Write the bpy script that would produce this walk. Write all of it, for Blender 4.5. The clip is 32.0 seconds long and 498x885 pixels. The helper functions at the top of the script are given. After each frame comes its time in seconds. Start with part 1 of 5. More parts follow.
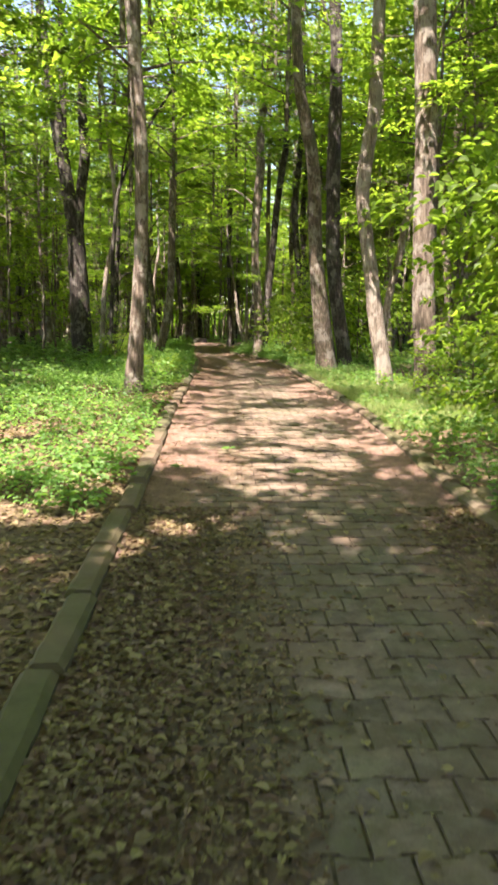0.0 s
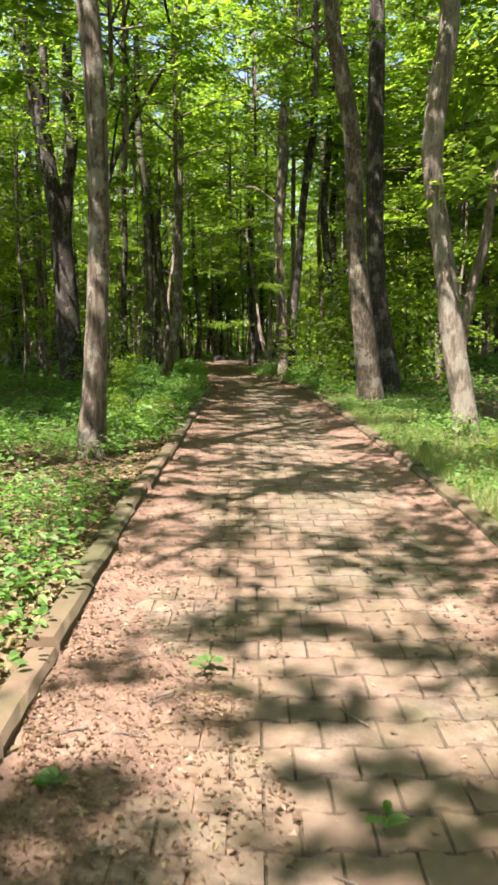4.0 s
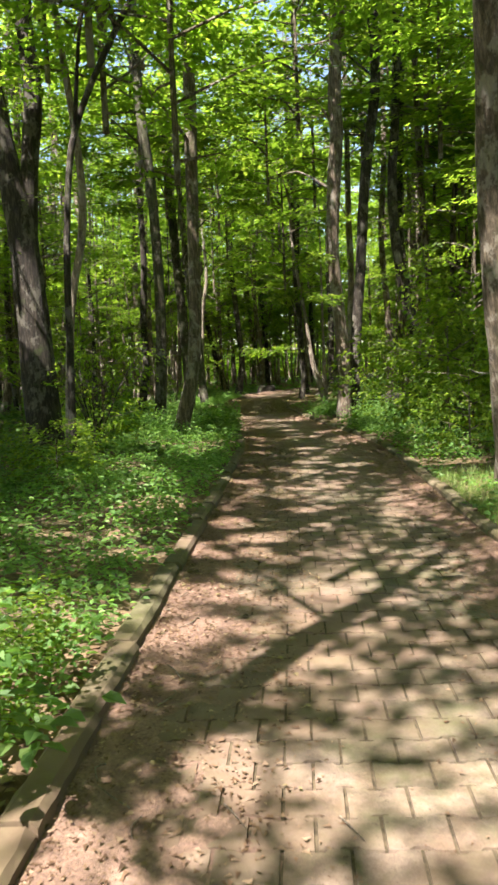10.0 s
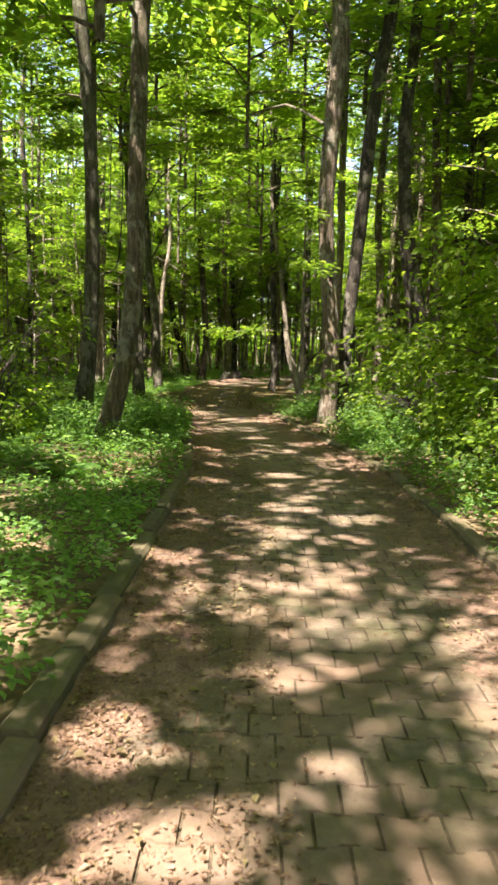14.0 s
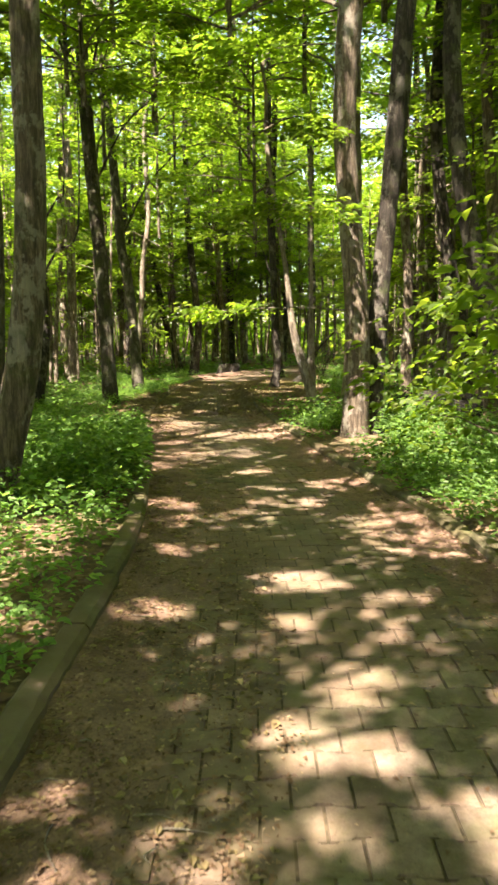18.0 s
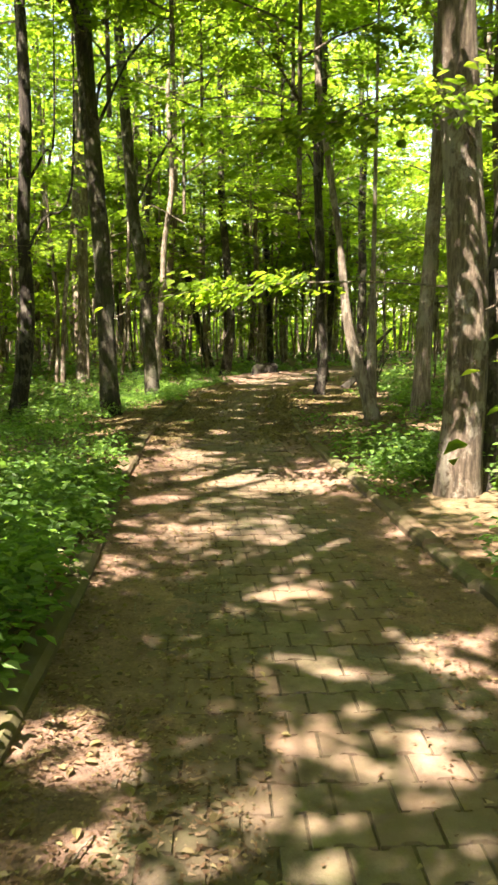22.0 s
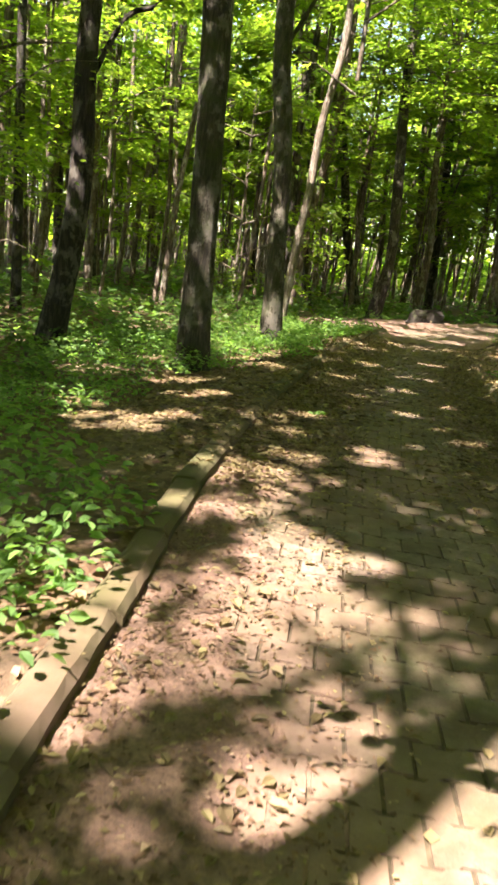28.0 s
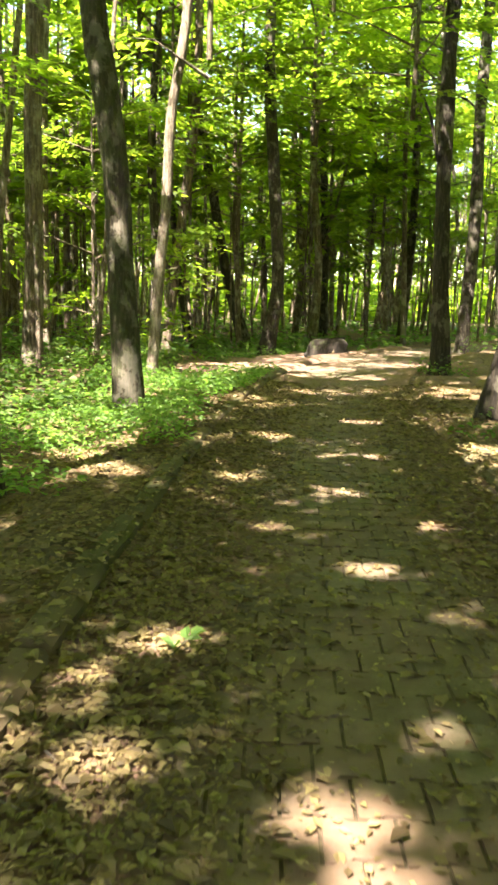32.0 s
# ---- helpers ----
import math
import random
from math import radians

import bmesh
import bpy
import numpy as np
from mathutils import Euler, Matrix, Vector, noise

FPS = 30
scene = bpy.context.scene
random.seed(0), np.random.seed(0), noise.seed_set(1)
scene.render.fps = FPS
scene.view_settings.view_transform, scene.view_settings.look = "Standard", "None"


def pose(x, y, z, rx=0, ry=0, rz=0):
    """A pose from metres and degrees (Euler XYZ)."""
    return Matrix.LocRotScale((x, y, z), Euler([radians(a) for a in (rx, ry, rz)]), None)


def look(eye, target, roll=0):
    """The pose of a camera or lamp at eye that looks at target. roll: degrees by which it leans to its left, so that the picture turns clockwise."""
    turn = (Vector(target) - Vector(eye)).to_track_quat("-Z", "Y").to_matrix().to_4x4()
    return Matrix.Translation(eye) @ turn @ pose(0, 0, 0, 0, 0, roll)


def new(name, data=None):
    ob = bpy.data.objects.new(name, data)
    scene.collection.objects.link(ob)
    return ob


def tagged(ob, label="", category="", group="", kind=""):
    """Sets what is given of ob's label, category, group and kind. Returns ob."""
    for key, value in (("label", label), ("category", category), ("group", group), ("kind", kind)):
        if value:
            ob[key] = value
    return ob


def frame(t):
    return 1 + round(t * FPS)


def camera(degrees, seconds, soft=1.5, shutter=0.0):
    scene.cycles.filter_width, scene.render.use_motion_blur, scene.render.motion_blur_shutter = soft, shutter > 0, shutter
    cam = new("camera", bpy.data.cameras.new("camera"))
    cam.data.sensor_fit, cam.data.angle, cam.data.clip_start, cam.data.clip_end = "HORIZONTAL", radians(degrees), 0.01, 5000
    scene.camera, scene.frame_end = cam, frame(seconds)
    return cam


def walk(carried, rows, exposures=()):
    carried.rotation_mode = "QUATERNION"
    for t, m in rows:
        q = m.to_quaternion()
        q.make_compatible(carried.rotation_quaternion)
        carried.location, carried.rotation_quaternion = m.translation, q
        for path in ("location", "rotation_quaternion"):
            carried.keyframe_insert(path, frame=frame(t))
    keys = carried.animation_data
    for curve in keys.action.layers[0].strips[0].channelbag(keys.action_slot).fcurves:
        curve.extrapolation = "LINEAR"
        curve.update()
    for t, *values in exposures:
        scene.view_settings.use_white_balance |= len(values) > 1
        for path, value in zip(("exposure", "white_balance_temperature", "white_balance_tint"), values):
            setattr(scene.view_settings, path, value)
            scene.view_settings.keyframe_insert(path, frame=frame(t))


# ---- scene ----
cam = camera(36.1, 32.0, soft=2.8, shutter=0.25)
METRES, EYE, TILT, LEAN, TURN = 34.5, 1.38, 0.0, 0.0, -3.3
ROWS = [
    (0.0, 0.0, 0.0, 0.0, 0.11, -8.53, -0.73),
    (0.5, 0.0018, 0.0166, 0.0021, 1.02, -5.15, -2.9),
    (1.0, 0.0, 0.034, 0.0029, -1.2, -7.21, -2.97),
    (1.5, 0.001, 0.0482, 0.0021, -1.26, -6.26, -0.28),
    (2.0, 0.0019, 0.0628, 0.0037, -1.08, -3.91, -2.08),
    (2.5, 0.0013, 0.0801, 0.0041, -1.9, -5.44, -1.56),
    (3.0, 0.0053, 0.0971, 0.003, -0.16, -6.19, 1.76),
    (3.5, 0.0041, 0.1122, 0.0031, 2.05, -6.13, -1.55),
    (4.0, 0.0025, 0.127, 0.0048, 2.06, -7.57, 0.26),
    (4.5, 0.0049, 0.1446, 0.0058, 4.82, -6.87, 2.32),
    (6.5, -0.002, 0.2098, 0.0074, 5.35, -7.7, -1.04),
    (7.0, -0.0021, 0.2243, 0.0063, 4.69, -6.03, 1.76),
    (7.5, -0.0029, 0.2397, 0.0084, 5.81, -4.23, 0.88),
    (8.0, -0.0057, 0.2554, 0.0094, 3.44, -4.65, 0.2),
    (8.5, -0.003, 0.2708, 0.0083, 3.77, -8.49, 1.97),
    (9.0, -0.0041, 0.2858, 0.0086, 5.55, -4.71, -0.19),
    (9.5, -0.0058, 0.3014, 0.0099, 3.3, -5.16, 0.39),
    (10.0, -0.0036, 0.318, 0.0111, 5.76, -5.73, 2.46),
    (10.5, -0.0056, 0.3347, 0.0103, 5.3, -6.31, -1.07),
    (11.0, -0.0059, 0.3493, 0.0097, 5.48, -5.14, 1.17),
    (11.5, -0.0049, 0.3661, 0.0113, 6.13, -4.29, 1.35),
    (12.0, -0.0081, 0.3828, 0.0116, 5.83, -5.52, -1.64),
    (12.5, -0.0086, 0.3996, 0.009, 6.22, -9.01, -0.04),
    (13.0, -0.0087, 0.4152, 0.0099, 6.98, -6.84, -0.01),
    (13.5, -0.0114, 0.4303, 0.0111, 3.51, -7.1, -1.86),
    (15.5, -0.0133, 0.4962, 0.0108, 4.34, -5.78, 0.36),
    (16.0, -0.0171, 0.5141, 0.0108, 4.91, -5.68, -0.19),
    (16.5, -0.0164, 0.5292, 0.0092, 4.1, -5.68, 0.46),
    (17.0, -0.0164, 0.5463, 0.0096, 4.37, -5.93, 0.32),
    (17.5, -0.0174, 0.5625, 0.0105, -0.49, -4.86, -1.93),
    (18.0, -0.0159, 0.5792, 0.0101, 3.48, -7.74, 0.8),
    (18.5, -0.0179, 0.5956, 0.0093, 4.71, -7.75, -1.88),
    (19.0, -0.0193, 0.6094, 0.0098, 5.38, -7.93, 0.46),
    (19.5, -0.0188, 0.6257, 0.0105, 7.14, -8.01, 0.43),
    (20.0, -0.0219, 0.6418, 0.0098, 6.79, -9.89, -0.95),
    (20.5, -0.0219, 0.6559, 0.0091, 5.04, -8.01, 1.17),
    (21.0, -0.021, 0.6716, 0.0104, 6.54, -5.62, 0.8),
    (21.5, -0.023, 0.6874, 0.0104, 3.68, -6.2, -2.04),
    (22.0, -0.0228, 0.702, 0.0091, 6.48, -7.93, 0.05),
    (22.5, -0.0247, 0.7167, 0.0083, 9.1, -9.46, -2.43),
    (23.0, -0.0274, 0.7305, 0.0096, 6.95, -8.57, -0.75),
    (23.5, -0.0282, 0.7459, 0.009, 10.38, -8.17, 1.73),
    (24.0, -0.0326, 0.7611, 0.0077, 12.07, -9.71, -1.03),
    (24.5, -0.0342, 0.7744, 0.0073, 8.67, -10.03, 1.14),
    (25.0, -0.0349, 0.7887, 0.0085, 10.08, -7.18, 1.99),
    (25.5, -0.0397, 0.8025, 0.0087, 9.37, -7.23, -1.43),
    (27.5, -0.055, 0.8599, 0.0051, 16.12, -16.04, -9.1),
    (28.0, -0.0581, 0.8744, 0.0045, 17.0, -13.7, -7.03),
    (28.5, -0.0604, 0.8874, 0.0051, 9.29, -11.12, -2.65),
    (29.0, -0.0602, 0.9022, 0.0055, 7.65, -9.12, -0.43),
    (29.5, -0.064, 0.9164, 0.005, 7.69, -9.23, -2.0),
    (30.0, -0.0654, 0.9291, 0.0041, 5.63, -9.81, -0.84),
    (30.5, -0.067, 0.9433, 0.0049, 7.85, -7.81, -0.83),
    (31.0, -0.0717, 0.9573, 0.0051, 6.64, -8.71, -1.59),
    (31.5, -0.073, 0.9715, 0.0033, 7.24, -12.29, 1.01),
    (32.0, -0.0749, 0.9848, 0.0034, 8.56, -10.39, -1.46),
]
EXPOSURES = [(0.0, 2.47, 7200, 24), (5.0, 2.08, 7000, 17), (9.0, 2.12, 7000, 15), (13.0, 2.46, 7300, 16), (18.0, 2.84, 8100, 17), (24.0, 2.96, 8100, 18), (28.5, 2.9, 7400, 22), (32.0, 3.46, 8000, 15)]
walk(cam, [(t, pose(0, 0, EYE, TILT, LEAN, TURN) @ pose(METRES * x, METRES * y, METRES * z, 90 + pitch, roll, yaw)) for t, x, y, z, yaw, pitch, roll in ROWS], EXPOSURES)

# ---- light ----
SUN_EL, SUN_AZ = radians(58), radians(212)
world = bpy.data.worlds.new("sky")
scene.world = world
world.use_nodes = True
wn = world.node_tree.nodes
sky = wn.new("ShaderNodeTexSky")
sky.sky_type, sky.sun_disc, sky.sun_elevation, sky.sun_rotation = "NISHITA", False, SUN_EL, SUN_AZ
wn["Background"].inputs["Strength"].default_value = 0.088
world.node_tree.links.new(sky.outputs[0], wn["Background"].inputs["Color"])
sun = new("sun", bpy.data.lights.new("sun", "SUN"))
sun.data.energy, sun.data.angle, sun.data.color = 5.0, radians(0.55), (1.0, 0.96, 0.91)
SUN_DIR = Vector((math.sin(SUN_AZ) * math.cos(SUN_EL), math.cos(SUN_AZ) * math.cos(SUN_EL), math.sin(SUN_EL)))
sun.matrix_world = look(SUN_DIR * 80, (0, 0, 0))


# ---- materials ----
def material(name):
    m = bpy.data.materials.new(name)
    m.use_nodes = True
    t = m.node_tree
    return m, t.nodes, t.links, t.nodes["Principled BSDF"]


def ramp(n, l, src, stops):
    r = n.new("ShaderNodeValToRGB")
    while len(r.color_ramp.elements) < len(stops):
        r.color_ramp.elements.new(0.5)
    for e, (p, c) in zip(r.color_ramp.elements, stops):
        e.position, e.color = p, (*c, 1)
    l.new(src, r.inputs[0])
    return r.outputs[0]


def tex_noise(n, l, co, scale, detail=4.0, rough=0.6, stretch=None):
    t = n.new("ShaderNodeTexNoise")
    t.inputs["Scale"].default_value, t.inputs["Detail"].default_value, t.inputs["Roughness"].default_value = scale, detail, rough
    if stretch:
        mp = n.new("ShaderNodeMapping")
        mp.inputs["Scale"].default_value = stretch
        l.new(co, mp.inputs[0])
        co = mp.outputs[0]
    l.new(co, t.inputs["Vector"])
    return t.outputs[0]


def mixed(n, l, fac, a, b, mode="MIX"):
    m = n.new("ShaderNodeMix")
    m.data_type, m.blend_type = "RGBA", mode
    for sock, v in ((m.inputs[0], fac), (m.inputs[6], a), (m.inputs[7], b)):
        if isinstance(v, (int, float)):
            sock.default_value = v
        elif isinstance(v, tuple):
            sock.default_value = (*v, 1)
        else:
            l.new(v, sock)
    return m.outputs[2]


def bumped(n, l, bsdf, height, strength, dist):
    b = n.new("ShaderNodeBump")
    b.inputs["Strength"].default_value, b.inputs["Distance"].default_value = strength, dist
    l.new(height, b.inputs["Height"])
    l.new(b.outputs[0], bsdf.inputs["Normal"])


def coords(n, which="Object"):
    return n.new("ShaderNodeTexCoord").outputs[which]


def world_pos(n):
    return n.new("ShaderNodeNewGeometry").outputs["Position"]


def leaf_material(name, stops, through_light=0.66, rough=0.5):
    """Leaf: coloured by leaf and by plant, part of the light goes through it."""
    m, n, l, b = material(name)
    geo, info = n.new("ShaderNodeNewGeometry"), n.new("ShaderNodeObjectInfo")
    col = ramp(n, l, geo.outputs["Random Per Island"], stops)
    hue = n.new("ShaderNodeHueSaturation")
    mr = n.new("ShaderNodeMapRange")
    mr.inputs["To Min"].default_value, mr.inputs["To Max"].default_value = 0.72, 1.14
    l.new(info.outputs["Random"], mr.inputs[0])
    l.new(mr.outputs[0], hue.inputs["Value"])
    l.new(col, hue.inputs["Color"])
    l.new(hue.outputs[0], b.inputs["Base Color"])
    b.inputs["Roughness"].default_value = rough
    b.inputs["Specular IOR Level"].default_value = 0.3
    tr = n.new("ShaderNodeBsdfTranslucent")
    warm = mixed(n, l, 1.0, hue.outputs[0], (2.5, 2.45, 1.3), "MULTIPLY")
    l.new(warm, tr.inputs["Color"])
    mx = n.new("ShaderNodeMixShader")
    mx.inputs[0].default_value = through_light
    l.new(b.outputs[0], mx.inputs[1])
    l.new(tr.outputs[0], mx.inputs[2])
    l.new(mx.outputs[0], n["Material Output"].inputs["Surface"])
    return m


def bark_material(name, dark, mid, light, moss=0.0, lichen=0.42):
    m, n, l, b = material(name)
    co = world_pos(n)
    ridges = tex_noise(n, l, co, 12.0, 7, 0.72, (2.3, 2.3, 0.32))
    fine = tex_noise(n, l, co, 55.0, 5, 0.75, (1.0, 1.0, 0.55))
    patch = tex_noise(n, l, co, 4.2, 6, 0.7, (1.0, 1.0, 0.7))
    col = ramp(n, l, ridges, [(0.38, dark), (0.5, mid), (0.6, light)])
    col = mixed(n, l, 0.5, col, ramp(n, l, fine, [(0.3, dark), (0.6, light)]), "OVERLAY")
    lich = ramp(n, l, patch, [(0.52, (0, 0, 0)), (0.57, (1, 1, 1))])
    col = mixed(n, l, lich, col, mixed(n, l, lichen, col, (0.42, 0.40, 0.34)))
    if moss:
        mo = ramp(n, l, tex_noise(n, l, co, 2.6, 6, 0.75), [(0.62 - 0.2 * moss, (0, 0, 0)), (0.72, (1, 1, 1))])
        col = mixed(n, l, mo, col, (0.05, 0.07, 0.018))
    l.new(col, b.inputs["Base Color"])
    b.inputs["Roughness"].default_value = 0.9
    add = n.new("ShaderNodeMath")
    l.new(ridges, add.inputs[0])
    l.new(fine, add.inputs[1])
    bumped(n, l, b, add.outputs[0], 1.0, 0.035)
    return m


LEAF = leaf_material("leaf_green", [(0.0, (0.062, 0.12, 0.018)), (0.5, (0.104, 0.18, 0.026)), (0.85, (0.142, 0.218, 0.034)), (1.0, (0.19, 0.25, 0.05))], 0.63)
LEAF_HERB = leaf_material("leaf_herb", [(0.0, (0.058, 0.13, 0.036)), (0.6, (0.098, 0.2, 0.058)), (1.0, (0.165, 0.275, 0.09))], 0.5)
LEAF_GRASS = leaf_material("leaf_grass", [(0.0, (0.12, 0.18, 0.055)), (0.7, (0.19, 0.26, 0.09)), (1.0, (0.29, 0.32, 0.14))], 0.35)
LITTER = leaf_material("dead_leaf", [(0.0, (0.06, 0.034, 0.02)), (0.4, (0.13, 0.076, 0.045)), (0.8, (0.2, 0.13, 0.085)), (1.0, (0.33, 0.24, 0.17))], 0.12, 0.65)
LITTER_OLIVE = leaf_material("dead_leaf_olive", [(0.0, (0.075, 0.055, 0.03)), (0.4, (0.15, 0.115, 0.058)), (0.8, (0.23, 0.18, 0.095)), (1.0, (0.29, 0.245, 0.12))], 0.12, 0.6)
BARK_GREY = bark_material("bark_grey", (0.07, 0.054, 0.04), (0.165, 0.132, 0.1), (0.29, 0.245, 0.195))
# dark bark, lowered further to take in the shade on the trunks
BARK_DARK = bark_material("bark_dark", (0.018, 0.014, 0.011), (0.042, 0.034, 0.026), (0.11, 0.09, 0.07), 0.3, 0.22)
BARK_MOSSY = bark_material("bark_mossy", (0.026, 0.023, 0.015), (0.068, 0.057, 0.039), (0.15, 0.127, 0.093), 0.9, 0.3)
BARK_ROTTEN = bark_material("bark_rotten", (0.01, 0.008, 0.006), (0.025, 0.019, 0.014), (0.06, 0.046, 0.034), 0.4, 0.04)
BARK_BROWN = bark_material("bark_brown", (0.06, 0.048, 0.034), (0.14, 0.115, 0.082), (0.27, 0.225, 0.17), 0.5)
BARK_PALE = bark_material("bark_pale", (0.12, 0.1, 0.08), (0.25, 0.215, 0.175), (0.38, 0.335, 0.28))


def soil_material():
    m, n, l, b = material("forest_floor")
    co = world_pos(n)
    big = tex_noise(n, l, co, 0.6, 4, 0.6)
    mid = tex_noise(n, l, co, 7.0, 6, 0.7)
    vor = n.new("ShaderNodeTexVoronoi")
    vor.inputs["Scale"].default_value = 26.0
    l.new(co, vor.inputs["Vector"])
    leafy = ramp(n, l, vor.outputs["Color"], [(0.1, (0.07, 0.042, 0.024)), (0.45, (0.17, 0.105, 0.06)), (0.8, (0.27, 0.18, 0.11))])
    col = mixed(n, l, ramp(n, l, mid, [(0.35, (0, 0, 0)), (0.65, (1, 1, 1))]), (0.075, 0.05, 0.03), leafy)
    col = mixed(n, l, ramp(n, l, big, [(0.45, (0, 0, 0)), (0.7, (0.6, 0.6, 0.6))]), col, (0.07, 0.085, 0.03))
    l.new(col, b.inputs["Base Color"])
    b.inputs["Roughness"].default_value = 0.95
    bumped(n, l, b, mid, 0.8, 0.03)
    return m


def dirt_material():
    m, n, l, b = material("path_dirt")
    co = world_pos(n)
    mid, fine = tex_noise(n, l, co, 5.0, 6, 0.7), tex_noise(n, l, co, 60.0, 5, 0.75)
    col = ramp(n, l, mid, [(0.3, (0.11, 0.072, 0.056)), (0.55, (0.22, 0.148, 0.118)), (0.75, (0.34, 0.245, 0.2))])
    col = mixed(n, l, 0.55, col, ramp(n, l, fine, [(0.3, (0.05, 0.035, 0.025)), (0.7, (0.75, 0.65, 0.55))]), "OVERLAY")
    l.new(col, b.inputs["Base Color"])
    b.inputs["Roughness"].default_value = 0.95
    bumped(n, l, b, fine, 0.8, 0.012)
    return m


def concrete_material(name, a, c, moss, green=(0.085, 0.095, 0.035)):
    m, n, l, b = material(name)
    co = world_pos(n)
    info = n.new("ShaderNodeObjectInfo")
    geo = n.new("ShaderNodeNewGeometry")
    big, mid, fine = tex_noise(n, l, co, 0.9, 3), tex_noise(n, l, co, 8.0, 6, 0.7), tex_noise(n, l, co, 160.0, 4, 0.7)
    col = ramp(n, l, mid, [(0.34, a), (0.64, c)])
    rnd = n.new("ShaderNodeMath")
    l.new(info.outputs["Random"], rnd.inputs[0])
    l.new(geo.outputs["Random Per Island"], rnd.inputs[1])
    fr = n.new("ShaderNodeMath")
    fr.operation = "FRACT"
    l.new(rnd.outputs[0], fr.inputs[0])
    col = mixed(n, l, 1.0, col, ramp(n, l, fr.outputs[0], [(0.0, (0.68, 0.68, 0.64)), (1.0, (1.18, 1.12, 1.08))]), "MULTIPLY")
    col = mixed(n, l, 0.4, col, ramp(n, l, fine, [(0.3, (0.2, 0.2, 0.2)), (0.7, (0.8, 0.8, 0.8))]), "OVERLAY")
    mo = ramp(n, l, tex_noise(n, l, co, 2.3, 6, 0.75), [(0.62 - 0.22 * moss, (0, 0, 0)), (0.74 - 0.25 * max(moss - 0.8, 0), (0.85, 0.85, 0.85))])
    col = mixed(n, l, mo, col, green)
    blot = ramp(n, l, tex_noise(n, l, co, 3.4, 7, 0.75), [(0.42, (0, 0, 0)), (0.62, (0.75, 0.75, 0.75))])
    col = mixed(n, l, blot, col, mixed(n, l, 1.0, col, (0.62, 0.52, 0.42), "MULTIPLY"))
    speck = ramp(n, l, tex_noise(n, l, co, 75.0, 3, 0.6), [(0.64, (0, 0, 0)), (0.69, (0.8, 0.8, 0.8))])
    col = mixed(n, l, speck, col, (0.075, 0.05, 0.032))
    dirt = ramp(n, l, big, [(0.42, (0, 0, 0)), (0.66, (0.7, 0.7, 0.7))])
    col = mixed(n, l, dirt, col, (0.17, 0.106, 0.076))
    l.new(col, b.inputs["Base Color"])
    b.inputs["Roughness"].default_value = 0.88
    bumped(n, l, b, fine, 0.5, 0.004)
    return m


SOIL, DIRT = soil_material(), dirt_material()
PAVER = concrete_material("paver_concrete", (0.097, 0.077, 0.061), (0.232, 0.183, 0.151), 0.9)
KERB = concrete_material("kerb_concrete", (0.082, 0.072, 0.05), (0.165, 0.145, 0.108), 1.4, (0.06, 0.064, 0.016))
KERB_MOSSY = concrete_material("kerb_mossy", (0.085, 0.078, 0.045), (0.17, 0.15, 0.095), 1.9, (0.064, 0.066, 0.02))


def joint_material():
    m, n, l, b = material("joint_soil")
    l.new(ramp(n, l, tex_noise(n, l, world_pos(n), 30.0, 5), [(0.3, (0.03, 0.024, 0.014)), (0.7, (0.12, 0.09, 0.055))]), b.inputs["Base Color"])
    b.inputs["Roughness"].default_value = 1.0
    return m


def cutwood_material():
    m, n, l, b = material("cut_wood")
    co = coords(n)
    w = n.new("ShaderNodeTexWave")
    w.wave_type, w.rings_direction = "RINGS", "Z"
    w.inputs["Scale"].default_value, w.inputs["Distortion"].default_value = 9.0, 3.0
    l.new(co, w.inputs["Vector"])
    l.new(ramp(n, l, w.outputs[0], [(0.2, (0.16, 0.11, 0.065)), (0.8, (0.32, 0.235, 0.15))]), b.inputs["Base Color"])
    b.inputs["Roughness"].default_value = 0.85
    return m


JOINT, CUTWOOD = joint_material(), cutwood_material()


# ---- plan ----
def smooth(a, b, v):
    s = np.clip((np.asarray(v, float) - a) / (b - a), 0, 1)
    return s * s * (3 - 2 * s)


KERB_Y = (-30, 2.4, 9, 14, 20, 25, 27.7, 30, 33, 36, 42, 47, 52, 58, 66, 80)
KERB_X = (-0.95, -0.54, -0.41, -0.31, -0.23, -0.2, -0.45, -0.76, -1.18, -1.48, -1.62, -1.3, -0.2, 2.4, 8.0, 20.0)


def wide(y):
    """Clear width between the kerbs."""
    return np.interp(y, (0, 23, 29, 80), (2.4, 2.4, 2.14, 2.14))


def left_edge(y):
    k = np.asarray(y, float)
    return (np.interp(k - 0.8, KERB_Y, KERB_X) + np.interp(k, KERB_Y, KERB_X) + np.interp(k + 0.8, KERB_Y, KERB_X)) / 3


def path_level(y):
    return 0.26 * smooth(2.5, 11.5, y)


def wave(x, y, f, ph):
    return np.sin(x * f + ph) * np.cos(y * f * 0.83 + ph * 1.7) + 0.5 * np.sin(x * f * 2.3 + y * f * 1.9 + ph)


def ground_level(x, y):
    """Woodland floor: level with the kerb's top beside the path, below the pavers under it."""
    x, y = np.asarray(x, float), np.asarray(y, float)
    d = np.maximum(left_edge(y) - x, x - left_edge(y) - wide(y))
    out = smooth(0.02, 0.16, d)
    side = 0.05 + 0.025 * wave(x, y, 1.3, 0.4) + smooth(1, 8, d) * (0.12 + 0.12 * wave(x, y, 0.23, 2.0))
    fall = np.where(x < left_edge(y), smooth(33, 37, y) * (0.17 * smooth(0.3, 1.5, d) + 0.08 * smooth(1.5, 5, d)), 0)
    return path_level(y) - 0.09 * (1 - out) + (side - fall) * out


